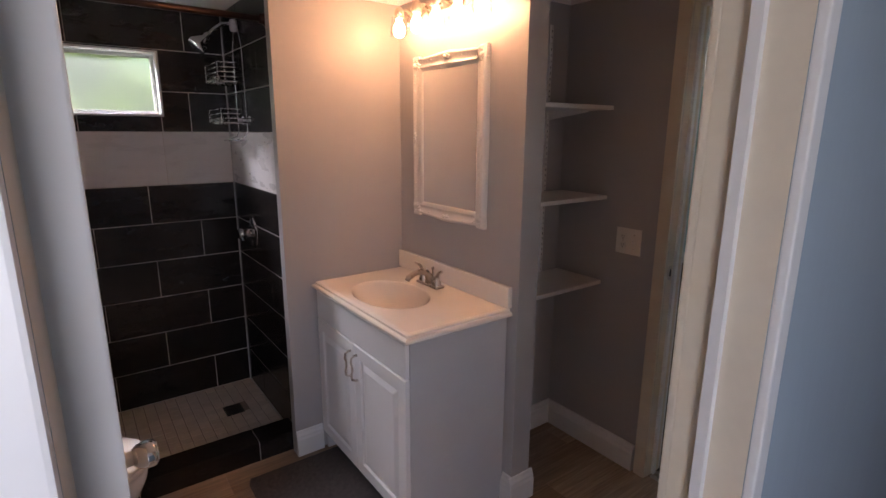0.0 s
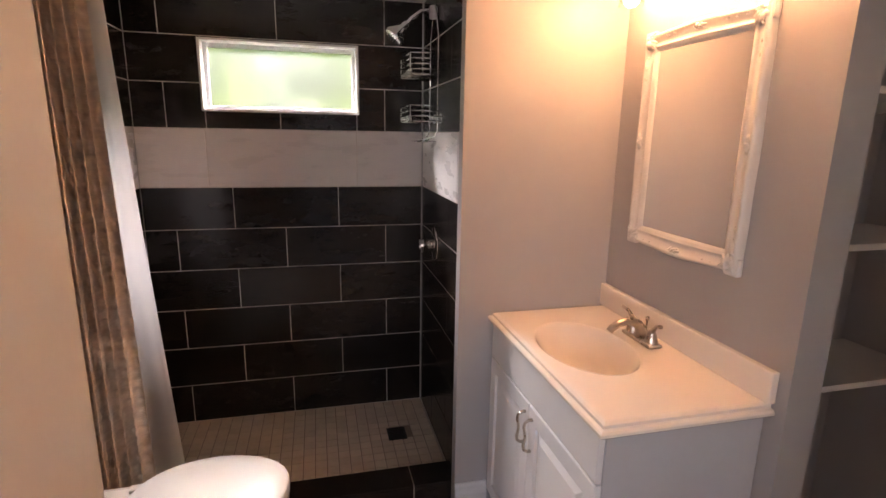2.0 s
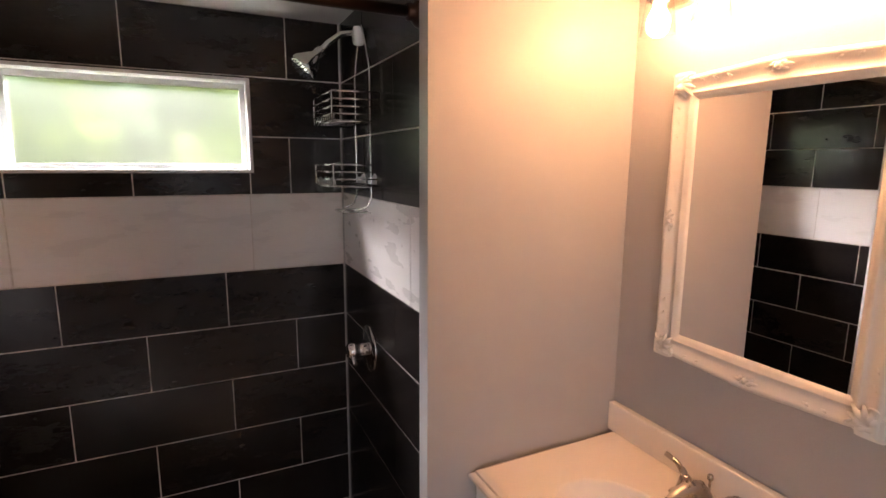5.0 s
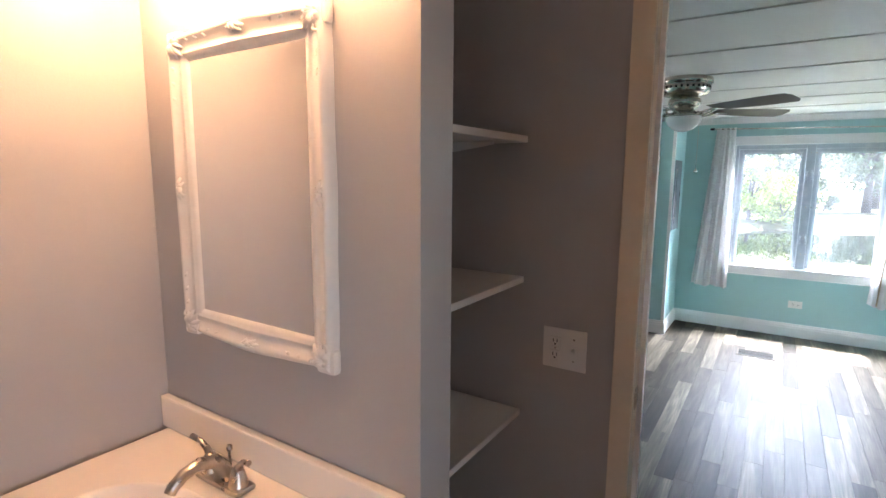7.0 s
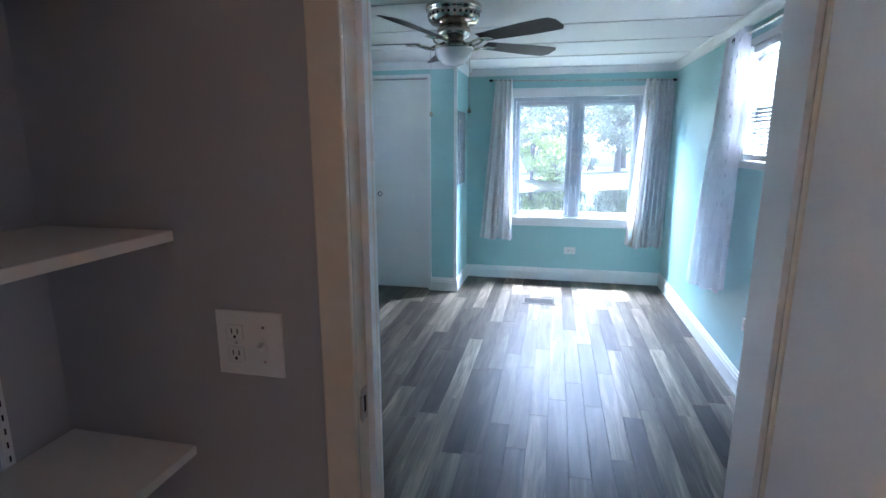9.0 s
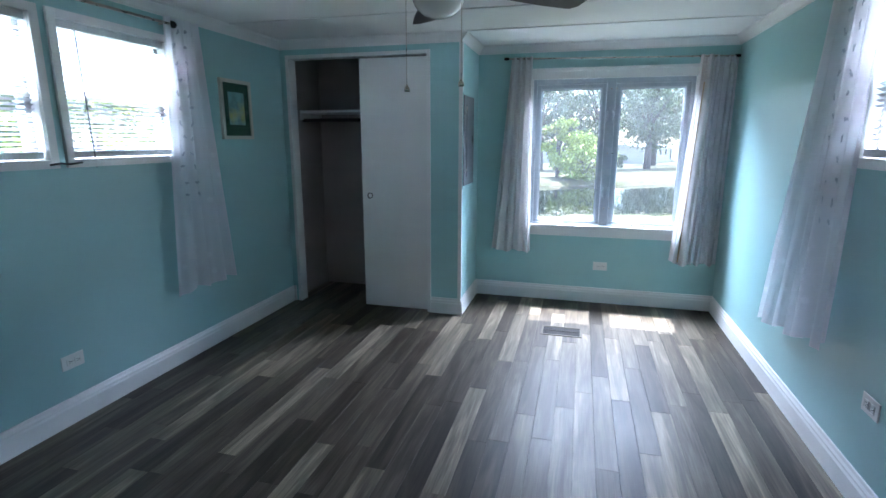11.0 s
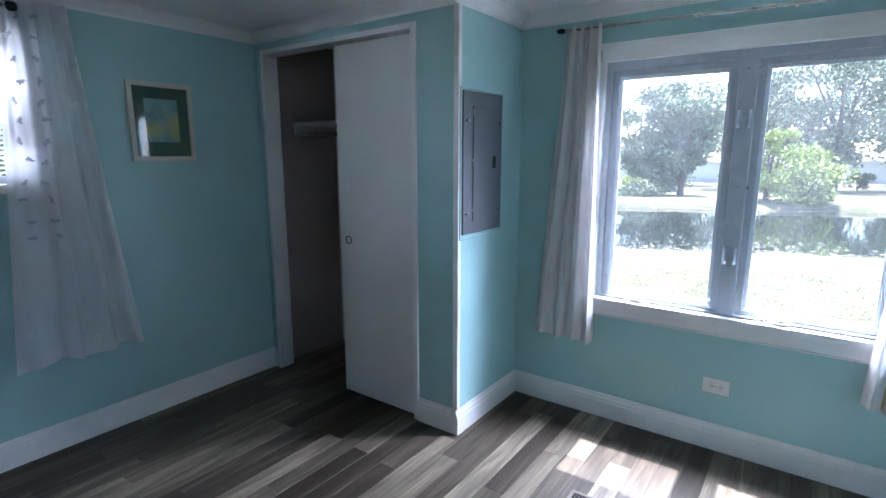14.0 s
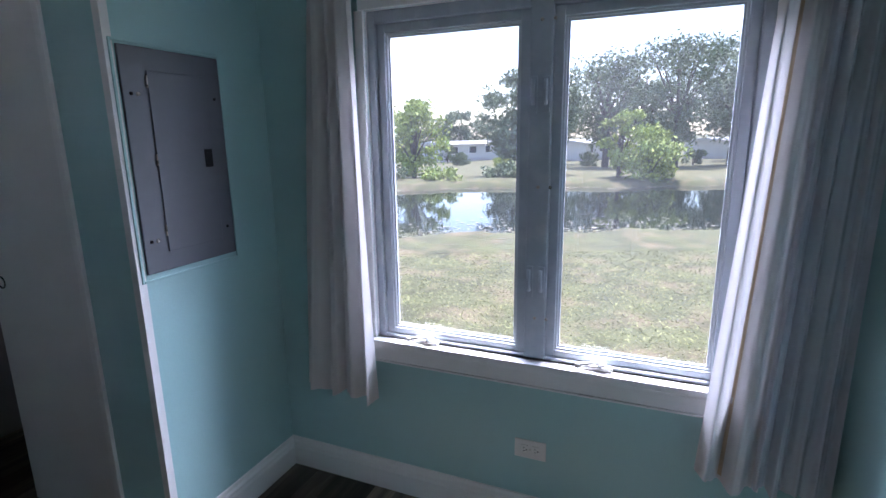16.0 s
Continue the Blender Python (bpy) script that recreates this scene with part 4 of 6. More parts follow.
part("toggle_collar", B(0.021, 0.033, -0.013, 0.013, 0.006, 0.0075, 0.001), M["plastic"], sw)
part("toggle", box(bmesh.new(), -0.004, 0.004, -0.005, 0.005, 0, 0.013, 0.001, m=pose(0.027, 0.002, 0.007, 25)), M["plastic"], sw)
for p in ((-0.0255, 0), (0.027, 0.031), (0.027, -0.031)):
    part("screw", lathe(bmesh.new(), [(0, 0.006), (0.003, 0.006), (0.002, 0.007), (0, 0.007)], 8, pose(*p, 0)), M["nickel"], sw)
sw.matrix_world = pose(XE, -1.795, 1.08, 90, 0, -90)

# ---- floor register ----
fr = thing("floor_register", "brown metal floor register with slotted louvres in the vinyl floor", "floor vent")
bm = bmesh.new()
for q in ((4.93, 4.945, -2.345, -2.055), (5.10, 5.115, -2.345, -2.055), (4.945, 5.10, -2.345, -2.33), (4.945, 5.10, -2.07, -2.055)):
    box(bm, *q, 0.0, 0.005, 0.001)
part("frame", bm, M["ventframe"], fr, "tan metal frame")
part("pan", B(4.945, 5.10, -2.33, -2.07, -0.004, 0.0002), M["dark"], fr)
lv = bmesh.new()
box(lv, 4.946, 5.099, -0.002, 0.002, 0.0006, 0.004)
first = part("louvre", lv, M["vent"], fr)
first.location.y = -2.32
for k in range(1, 19):
    o = new("louvre", first.data)
    o.parent = fr
    o.location.y = -2.32 + k * 0.0133
part("cross_bar", B(5.02, 5.025, -2.33, -2.07, 0.001, 0.0045), M["vent"], fr)

# ---- picture ----
pic = thing("framed_picture", "watercolour in green mount and cream frame on the aqua wall", "picture")
bm = bmesh.new()
px0, px1, pz0, pz1 = 4.425, 4.757, 1.378, 1.783
for q in ((px0, px1, pz1 - 0.025, pz1), (px0, px1, pz0, pz0 + 0.025), (px0, px0 + 0.025, pz0 + 0.025, pz1 - 0.025), (px1 - 0.025, px1, pz0 + 0.025, pz1 - 0.025)):
    box(bm, q[0], q[1], BYN - 0.022, BYN, q[2], q[3], 0.003)
part("frame", bm, material("cream_frame", (0.62, 0.60, 0.52), 0.4, var=0.06), pic, "cream wooden frame")
part("mount", B(px0 + 0.025, px1 - 0.025, BYN - 0.012, BYN - 0.006, pz0 + 0.025, pz1 - 0.025), material("green_mount", (0.02, 0.10, 0.065), 0.7, var=0.08), pic, "dark green mount")
art = material("watercolour", (0.30, 0.55, 0.55), 0.6, var=0.5, scale=9, stain=(0.75, 0.72, 0.10), stain_amount=1.0, stain_scale=7)
part("artwork", B(px0 + 0.08, px1 - 0.08, BYN - 0.0135, BYN - 0.0121, pz0 + 0.10, pz1 - 0.085), art, pic, "blue and yellow watercolour")
gl = part("glazing", B(px0 + 0.025, px1 - 0.025, BYN - 0.0165, BYN - 0.0155, pz0 + 0.025, pz1 - 0.025), M["glass"], pic)


# ---- ceiling fan ----
def ceiling_fan():
    f = thing("ceiling_fan", "ceiling fan with polished body, five dark blades, frosted bowl light", "ceiling fan", at=(3.34, -1.73, CR))
    part("canopy", lathe(bmesh.new(), [(0, 0), (0.14, 0), (0.149, -0.008), (0.149, -0.035), (0.134, -0.040), (0.138, -0.046), (0.138, -0.078), (0.122, -0.096), (0.085, -0.102), (0.075, -0.108), (0.0, -0.108)], 48), M["polished"], f)
    part("motor_housing", lathe(bmesh.new(), [(0, -0.108), (0.07, -0.109), (0.088, -0.122), (0.092, -0.145), (0.082, -0.165), (0.055, -0.175), (0.055, -0.188), (0.0, -0.188)], 40), M["polished"], f)
    for k in range(28):
        part("vent_slot", box(bmesh.new(), 0.1382, 0.1395, -0.006, 0.006, -0.066, -0.052, m=pose(0, 0, 0, 0, 0, k * 360 / 28)), M["darkmetal"], f)
    part("light_kit", lathe(bmesh.new(), [(0, -0.188), (0.05, -0.189), (0.07, -0.2), (0.107, -0.214), (0.107, -0.226), (0.0, -0.226)], 40), M["polished"], f)
    part("bowl", lathe(bmesh.new(), [(0.102, -0.226), (0.100, -0.245), (0.086, -0.275), (0.058, -0.299), (0.025, -0.311), (0.0, -0.313)], 36), M["porcelain"], f, "frosted white glass bowl")
    for k in range(5):
        m = pose(0, 0, -0.190, 0, 0, -51 + 72 * k)
        arm = bmesh.new()
        for s in (-1, 1):
            tube(arm, [m @ Vector(p) for p in ((0.085, 0.01 * s, -0.01), (0.12, 0.028 * s, -0.028), (0.16, 0.03 * s, -0.02), (0.20, 0.016 * s, -0.008))], 0.006, 8)
        box(arm, 0.185, 0.26, -0.03, 0.03, -0.012, -0.007, 0.002, m=m)
        part("blade_arm", arm, M["polished"], f)
        n = 20
        bl = bmesh.new()

        def outline(t):
            x = 0.19 + 0.475 * t
            w = 0.048 + 0.02 * min(1, t * 1.6)
            if t > 0.93:
                w *= math.sqrt(max(0.25, 1 - ((t - 0.93) / 0.07) ** 2))
            return x, w
        tilt = m @ pose(0, 0, 0, -13)
        grid(bl, lambda u, v: tilt @ Vector((outline(u)[0], outline(u)[1] * (2 * v - 1), 0)), n, 4, False)
        bmesh.ops.solidify(bl, geom=bl.faces[:], thickness=0.006)
        part("blade", bl, M["blade"], f)
    for (x, y, z) in ((-0.01, 0.125, -0.545), (-0.01, -0.09, -0.53)):
        ch = tube(bmesh.new(), [(x, y * 0.85, -0.205), (x, y, -0.23), (x, y, z)], 0.0014, 6)
        c = part("pull_chain", ch, M["nickel"], f)
        part("pull_pendant", lathe(bmesh.new(), [(0, 0), (0.003, -0.001), (0.004, -0.006), (0.010, -0.014), (0.0115, -0.022), (0.0115, -0.028), (0, -0.029)], 14, pose(x, y, z)), M["polished"], c)
    return f


ceiling_fan()

# ---- shower ----
TZ = [0.036 + 0.2046 * k for k in range(7)] + [1.540, 1.745, 1.950, CB]
G = 0.0021


def tile_piece(name, mat, parent, size, at, axis, cache={}):
    """One wall tile, shared between alike ones; axis: the wall's normal."""
    key = (name, tuple(round(s, 4) for s in size), axis)
    if key not in cache:
        w, h = size
        t = 0.008
        bm = bmesh.new()
        c = 0.0012
        outer = [(0, 0), (w, 0), (w, h), (0, h)]
        inner = [(c, c), (w - c, c), (w - c, h - c), (c, h - c)]

        def P(u, z, d):
            return (u, -d, z) if axis == "y" else ((-d, u, z) if axis == "x" else (d, u, z))
        rings = [[bm.verts.new(P(u, z, d)) for u, z in pts] for pts, d in ((outer, 0), (outer, t - c), (inner, t))]
        for a, b in zip(rings, rings[1:]):
            for k in range(4):
                bm.faces.new((a[k], a[(k + 1) % 4], b[(k + 1) % 4], b[k]))
        bm.faces.new(rings[2])
        bm.faces.new(rings[0][::-1])
        bmesh.ops.recalc_face_normals(bm, faces=bm.faces)
        me = bpy.data.meshes.new(name)
        bm.to_mesh(me)
        bm.free()
        me.materials.append(mat)
        cache[key] = me
    ob = new("tile", cache[key])
    ob.parent = parent
    ob.location = at
    return ob


def cut(u0, u1, joints, hole=None):
    pts = [u0, *[j for j in joints if u0 + 0.02 < j < u1 - 0.02], u1]
    return list(zip(pts, pts[1:]))


def tile_wall(name, axis, face, u0, u1, joints_a, joints_b, joints_w, hole=None):
    back = 0.0
    if axis == "y":
        base = B(u0, u1, -0.0056, 0.0, TZ[0] - 0.03, CB) if not hole else bmesh.new()
        if hole:
            for q in ((u0, hole[0], TZ[0] - 0.03, CB), (hole[1], u1, TZ[0] - 0.03, CB), (hole[0], hole[1], TZ[0] - 0.03, hole[2]), (hole[0], hole[1], hole[3], CB)):
                box(base, q[0], q[1], -0.0056, 0.0, q[2], q[3])
    else:
        s = -1 if axis == "x" else 1
        a, b = sorted((0.0, s * 0.0056))
        base = B(a, b, u0, u1, TZ[0] - 0.03, CB)
    root = link_mesh(name, base, M["grout"], kind="structure")
    root.location = (0, face, 0) if axis == "y" else (face, 0, 0)
    for k in range(10):
        z0, z1 = TZ[k], TZ[k + 1]
        white = k == 6
        joints = joints_w if white else (joints_a if (k % 2 == 1 and k < 6) or (k % 2 == 0 and k > 6) else joints_b)
        for a, b in cut(u0, u1, joints):
            quads = [(a, b, z0, z1)]
            if hole and a < hole[1] and b > hole[0] and z0 < hole[3] and z1 > hole[2]:
                quads = []
                if a < hole[0]:
                    quads.append((a, hole[0], z0, z1))
                if b > hole[1]:
                    quads.append((hole[1], b, z0, z1))
                m0, m1 = max(a, hole[0]), min(b, hole[1])
                if z0 < hole[2]:
                    quads.append((m0, m1, z0, hole[2]))
                if z1 > hole[3]:
                    quads.append((m0, m1, hole[3], z1))
            for p, q, r, s in quads:
                if q - p < 0.012 or s - r < 0.012:
                    continue
                at = (p + G, 0, r + G) if axis == "y" else (0, p + G, r + G)
                tile_piece("tile_white" if white else "tile_black", M["whitetile"] if white else M["blacktile"], root, (q - p - 2 * G, s - r - 2 * G), at, axis)
    return root


JA, JB, JW = [-0.939, -0.436], [-1.205, -0.70, -0.195], [-1.043, -0.339]


def add_tile_walls():
    tile_wall("wall_tile_north", "y", 0.0, -1.345, -0.003, JA, JB, JW, SW)
    tile_wall("wall_tile_east", "x", 0.009, -0.815, -0.009, [-0.575], [-0.292], [-0.70], None)
    tile_wall("wall_tile_west", "-x", XW + 0.001, -0.815, -0.009, [-0.586, -0.078], [-0.325], [-0.37], None)


link_mesh("trim_tile_edge", box(B(-0.005, 0.0095, -0.8195, -0.8155, 0.1, CB), XW, XW + 0.01, -0.8195, -0.8155, 0.1, CB), M["trim"], kind="structure")
# frame round the shower window
bm = bmesh.new()
for q in ((SW[0] - 0.012, SW[0], SW[2] - 0.012, SW[3] + 0.012), (SW[1], SW[1] + 0.012, SW[2] - 0.012, SW[3] + 0.012), (SW[0], SW[1], SW[2] - 0.012, SW[2]), (SW[0], SW[1], SW[3], SW[3] + 0.012)):
    box(bm, q[0], q[1], -0.012, -0.0002, q[2], q[3], 0.001)
link_mesh("trim_shower_window", bm, M["alu"], kind="structure")

# curb
curb = link_mesh("shower_curb", B(-1.345, -0.004, -0.826, -0.708, 0, 0.092), M["grout"], kind="structure")
for a, b in cut(-1.345, -0.004, [-1.20, -0.695, -0.191]):
    part("tile", box(bmesh.new(), a + G, b - G, -0.834, -0.70, 0.092, 0.101, 0.0015), M["blacktile"], curb)
    part("tile", box(bmesh.new(), a + G, b - G, -0.834, -0.826, 0.001, 0.0895, 0.0015), M["blacktile"], curb)
    part("tile", box(bmesh.new(), a + G, b - G, -0.708, -0.70, 0.03, 0.0895, 0.0015), M["blacktile"], curb)
pan = link_mesh("shower_floor", B(-1.345, -0.003, -0.708, -0.003, 0.0, 0.030), M["pangrout"], kind="structure")

dn = thing("shower_drain", "square black drain grate in the mosaic shower floor", "drain")
part("grate_frame", B(-0.235, -0.142, -0.392, -0.285, 0.0305, 0.038, 0.001), M["darkmetal"], dn)
for k in range(7):
    part("grate_slot", B(-0.225, -0.152, -0.382 + k * 0.0135, -0.377 + k * 0.0135, 0.0382, 0.0386), M["dark"], dn)


def place(m, pts):
    return [m @ Vector(p) for p in pts]


# shower head on its arm, above the caddy
sh = thing("wall_shower", "chrome shower head on a curved arm on the black tiled wall", "shower head")
part("arm", tube(bmesh.new(), [(0.0, -0.30, 2.05), (-0.03, -0.30, 2.062), (-0.07, -0.30, 2.055), (-0.11, -0.30, 2.025), (-0.14, -0.30, 1.995)], 0.0095, 14), M["chrome"], sh)
part("flange", lathe(bmesh.new(), [(0, 0.0), (0.032, 0), (0.03, 0.005), (0.014, 0.012), (0, 0.012)], 24, pose(0.0, -0.30, 2.05, 0, -90)), M["chrome"], sh)
hm = look((-0.14, -0.30, 1.995), (-0.235, -0.31, 1.90)) @ pose(0, 0, 0, 180)
part("head", lathe(bmesh.new(), [(0, -0.012), (0.014, -0.01), (0.017, 0.005), (0.015, 0.015), (0.02, 0.022), (0.040, 0.055), (0.045, 0.064), (0.045, 0.078), (0.04, 0.082), (0, 0.080)], 28, hm), M["chrome"], sh)
bm = bmesh.new()
for r, n in ((0.012, 6), (0.024, 12), (0.035, 18)):
    for k in range(n):
        a = 2 * math.pi * k / n
        lathe(bm, [(0.0022, 0.078), (0.0018, 0.085), (0, 0.085)], 6, hm @ pose(r * math.cos(a), r * math.sin(a), 0))
part("nozzles", bm, M["darkmetal"], sh)

# mixing valve
vv = thing("shower_valve", "round chrome shower valve with a lever handle on the black tiles", "faucet")
part("escutcheon", lathe(bmesh.new(), [(0, 0), (0.083, 0), (0.080, 0.006), (0.035, 0.013), (0.03, 0.014), (0, 0.014)], 36, pose(0.0, -0.32, 1.015, 0, -90)), M["chrome"], vv)
part("handle", lathe(bmesh.new(), [(0, 0.012), (0.026, 0.014), (0.024, 0.04), (0.028, 0.046), (0.027, 0.075), (0.02, 0.082), (0, 0.083)], 24, pose(0.0, -0.32, 1.015, 0, -90)), M["chrome"], vv)
part("lever", tube(bmesh.new(), [(-0.065, -0.32, 1.015), (-0.068, -0.345, 1.0), (-0.07, -0.375, 0.985)], [0.009, 0.007, 0.006], 12), M["chrome"], vv)


def caddy():
    """Hanging wire caddy with two baskets and a soap tray."""
    c = thing("shower_caddy", "chrome wire shower caddy with two baskets hung from the shower arm", "shower caddy")
    y, r = -0.345, 0.0028
    for s in (-1, 1):
        part("side_wire", tube(bmesh.new(), [(-0.02, y + 0.012 * s, 2.075), (-0.018, y + 0.04 * s, 2.02), (-0.018, y + 0.078 * s, 1.94), (-0.018, y + 0.080 * s, 1.55), (-0.03, y + 0.076 * s, 1.52), (-0.07, y + 0.06 * s, 1.505)], 0.0035, 8), M["chrome"], c)
    part("hanger", lathe(bmesh.new(), [(0, -0.014), (0.02, -0.014), (0.022, 0), (0.02, 0.014), (0, 0.014)], 16, pose(-0.022, y + 0.02, 2.05, 0, 90), 1.4), M["blueplastic"], c, "clear plastic hanger")
    for z0, h, dp, w in ((1.775, 0.085, 0.13, 0.14), (1.585, 0.065, 0.13, 0.14)):
        n = 5 if h > 0.07 else 4
        b = bmesh.new()
        for z in (z0, z0 + h):
            tube(b, [(-0.014, y - w, z), (-0.014 - dp, y - w + 0.02, z), (-0.018 - dp, y + w - 0.02, z), (-0.014, y + w, z)], r, 6)
        for s in (-1, 1):
            tube(b, [(-0.016 - dp, y + s * (w - 0.02), z0), (-0.016 - dp, y + s * (w - 0.02), z0 + h)], r, 6)
        basket = part("basket", b, M["chrome"], c)
        for k in range(1, n - 1):
            z = z0 + h * k / (n - 1)
            part("rail_wire", tube(bmesh.new(), [(-0.014, y - w, z), (-0.014 - dp, y - w + 0.02, z), (-0.018 - dp, y + w - 0.02, z), (-0.014, y + w, z)], r, 6), M["chrome"], basket)
        for k in range(11):
            u = y - w + 0.012 + (2 * w - 0.024) * k / 10
            part("base_wire", tube(bmesh.new(), [(-0.014, u, z0 + 0.004), (-0.012 - dp, u, z0 + 0.004), (-0.014 - dp, u, z0 + 0.018)], 0.002, 6), M["chrome"], basket)
    b = bmesh.new()
    tube(b, [(-0.02, y - 0.07, 1.500), (-0.10, y - 0.065, 1.500), (-0.10, y + 0.065, 1.500), (-0.02, y + 0.07, 1.500)], r, 6, closed=True)
    for k in range(8):
        u = y - 0.056 + 0.016 * k
        tube(b, [(-0.02, u, 1.498), (-0.10, u, 1.498)], 0.002, 6)
    part("soap_tray", b, M["chrome"], c)
    for s in (-1, 1):
        part("suction_cup", lathe(bmesh.new(), [(0, 0), (0.022, 0), (0.016, 0.006), (0.009, 0.012), (0.009, 0.02), (0, 0.022)], 18, pose(0.0, y + 0.058 * s, 1.60, 0, -90)), M["blueplastic"], c, "clear suction cup")
    return c


caddy()

rd = thing("shower_rod", "dark bronze shower curtain rod with cup flanges", "curtain rod")
part("rod", tube(bmesh.new(), [(-1.34, -0.775, 2.01), (-0.004, -0.775, 2.01)], 0.0135, 18), M["bronze"], rd)
for x, s in ((0.0, -90), (-1.345, 90)):
    part("flange", lathe(bmesh.new(), [(0, 0), (0.034, 0), (0.034, 0.008), (0.026, 0.018), (0.02, 0.024), (0.021, 0.034), (0.016, 0.038), (0, 0.038)], 24, pose(x, -0.775, 2.01, 0, s)), M["bronze"], rd)
for k in range(9):
    x = -1.30 + 0.021 * k
    part("curtain_ring", tube(bmesh.new(), [(x, -0.775 + 0.02 * math.cos(a), 2.003 + 0.02 * math.sin(a)) for a in [2 * math.pi * j / 14 for j in range(14)]], 0.002, 6, closed=True), M["chrome"], rd)


def ruffled():
    """Taupe cloth gathered in folds, with rows of ruffles down it."""
    c = thing("shower_curtain", "taupe ruffled fabric shower curtain pushed to one side of the shower", "shower curtain")
    folds = 5

    def f(u, v):
        x = -1.338 + (0.150 + 0.035 * v) * u
        row = v * 52 + 0.25 * math.sin(2 * math.pi * folds * u)
        ruff = abs(math.sin(math.pi * row)) ** 0.6
        amp = 0.031 * (0.85 + 0.3 * math.sin(3 * u + 2))
        fold = math.sin(2 * math.pi * folds * u + 0.5 * math.sin(4 * v + 1))
        y = -0.832 - amp * fold - 0.010 * ruff + 0.004 * noise.noise(Vector((u * 9, v * 40, 0)))
        x += 0.010 * math.cos(2 * math.pi * folds * u) * (0.6 + 0.4 * ruff)
        return Vector((x, y, 1.985 - 1.93 * v))
    part("cloth", grid(bmesh.new(), f, 100, 324), M["shower_cloth"], c)
    return c


ruffled()
curtain("shower_liner", "white shower curtain liner hanging inside the shower", (-1.335, -1.185), (-1.335, -1.055), 1.985, 0.11, 2, 0.005, M["liner"], lambda v: -0.70 - 0.045 * v, axis="x", seed=21, n=70, hem=True)


# ---- vanity ----
def vanity():
    v = thing("vanity_cabinet", "white bathroom vanity cabinet with two raised-panel doors and grey sides", "cabinet")
    x0, y0, y1 = 0.118, -1.694, -0.905
    x1 = XM - 0.003
    # Both sides take a grey base, darker than the white doors.
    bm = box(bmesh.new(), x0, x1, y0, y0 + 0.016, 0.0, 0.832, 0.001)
    part("side_panel", bm, M["cabside"], v, "grey side panel")
    part("side_panel", B(x0, x1, y1 - 0.016, y1, 0.0, 0.832, 0.001), M["cabside"], v, "grey side panel")
    bm = box(bmesh.new(), x0, x0 + 0.018, y0 + 0.016, y0 + 0.045, 0.09, 0.832)
    box(bm, x0, x0 + 0.018, y1 - 0.045, y1 - 0.016, 0.09, 0.832)
    box(bm, x0, x0 + 0.018, y0 + 0.045, y1 - 0.045, 0.79, 0.832)
    box(bm, x0, x0 + 0.018, y0 + 0.045, y1 - 0.045, 0.66, 0.70)
    box(bm, x0, x0 + 0.018, y0 + 0.045, y1 - 0.045, 0.09, 0.13)
    box(bm, x0 + 0.018, x1, y0 + 0.016, y1 - 0.016, 0.09, 0.105)
    box(bm, x1 - 0.006, x1, y0 + 0.016, y1 - 0.016, 0.105, 0.80)
    part("carcass", bm, M["cabinet"], v)
    part("toe_kick", B(x0 + 0.06, x0 + 0.075, y0 + 0.016, y1 - 0.016, 0.0, 0.09), M["cabinet"], v)
    part("false_drawer", B(x0 - 0.018, x0 - 0.0005, y0 + 0.004, y1 - 0.004, 0.694, 0.826, 0.003), M["cabinet"], v)
    ym = -1.283
    for k, (a, b) in enumerate(((y0 + 0.004, ym - 0.002), (ym + 0.002, y1 - 0.004))):
        z0, z1 = 0.098, 0.688
        bm = bmesh.new()
        # stepped door: slab, sunk field, raised panel
        xs = x0 - 0.0005
        rings = []
        for ins, xx in ((0, xs), (0, xs - 0.015), (0.003, xs - 0.018), (0.052, xs - 0.018), (0.058, xs - 0.010), (0.066, xs - 0.010), (0.088, xs - 0.0175), (0.094, xs - 0.0175)):
            rings.append([bm.verts.new((xx, p, q)) for p, q in ((a + ins, z0 + ins), (b - ins, z0 + ins), (b - ins, z1 - ins), (a + ins, z1 - ins))])
        for r, s in zip(rings, rings[1:]):
            for j in range(4):
                bm.faces.new((r[j], r[(j + 1) % 4], s[(j + 1) % 4], s[j]))
        bm.faces.new(rings[-1])
        bm.faces.new(rings[0][::-1])
        d = part("door", bm, M["cabinet"], v, "white raised-panel door")
        hy = ym + (-0.028 if k == 0 else 0.028)
        xo = x0 - 0.0185
        pts = [(xo, hy, 0.648), (xo - 0.012, hy, 0.648), (xo - 0.024, hy, 0.64), (xo - 0.027, hy, 0.625), (xo - 0.022, hy, 0.60), (xo - 0.022, hy, 0.585), (xo - 0.027, hy, 0.56), (xo - 0.024, hy, 0.545), (xo - 0.012, hy, 0.537), (xo, hy, 0.537)]
        h = tube(bmesh.new(), pts, [0.006, 0.005, 0.005, 0.005, 0.0045, 0.0045, 0.005, 0.005, 0.005, 0.006], 10)
        part("handle", h, M["nickel"], d, "curved brushed nickel handle")
    return v


vanity()


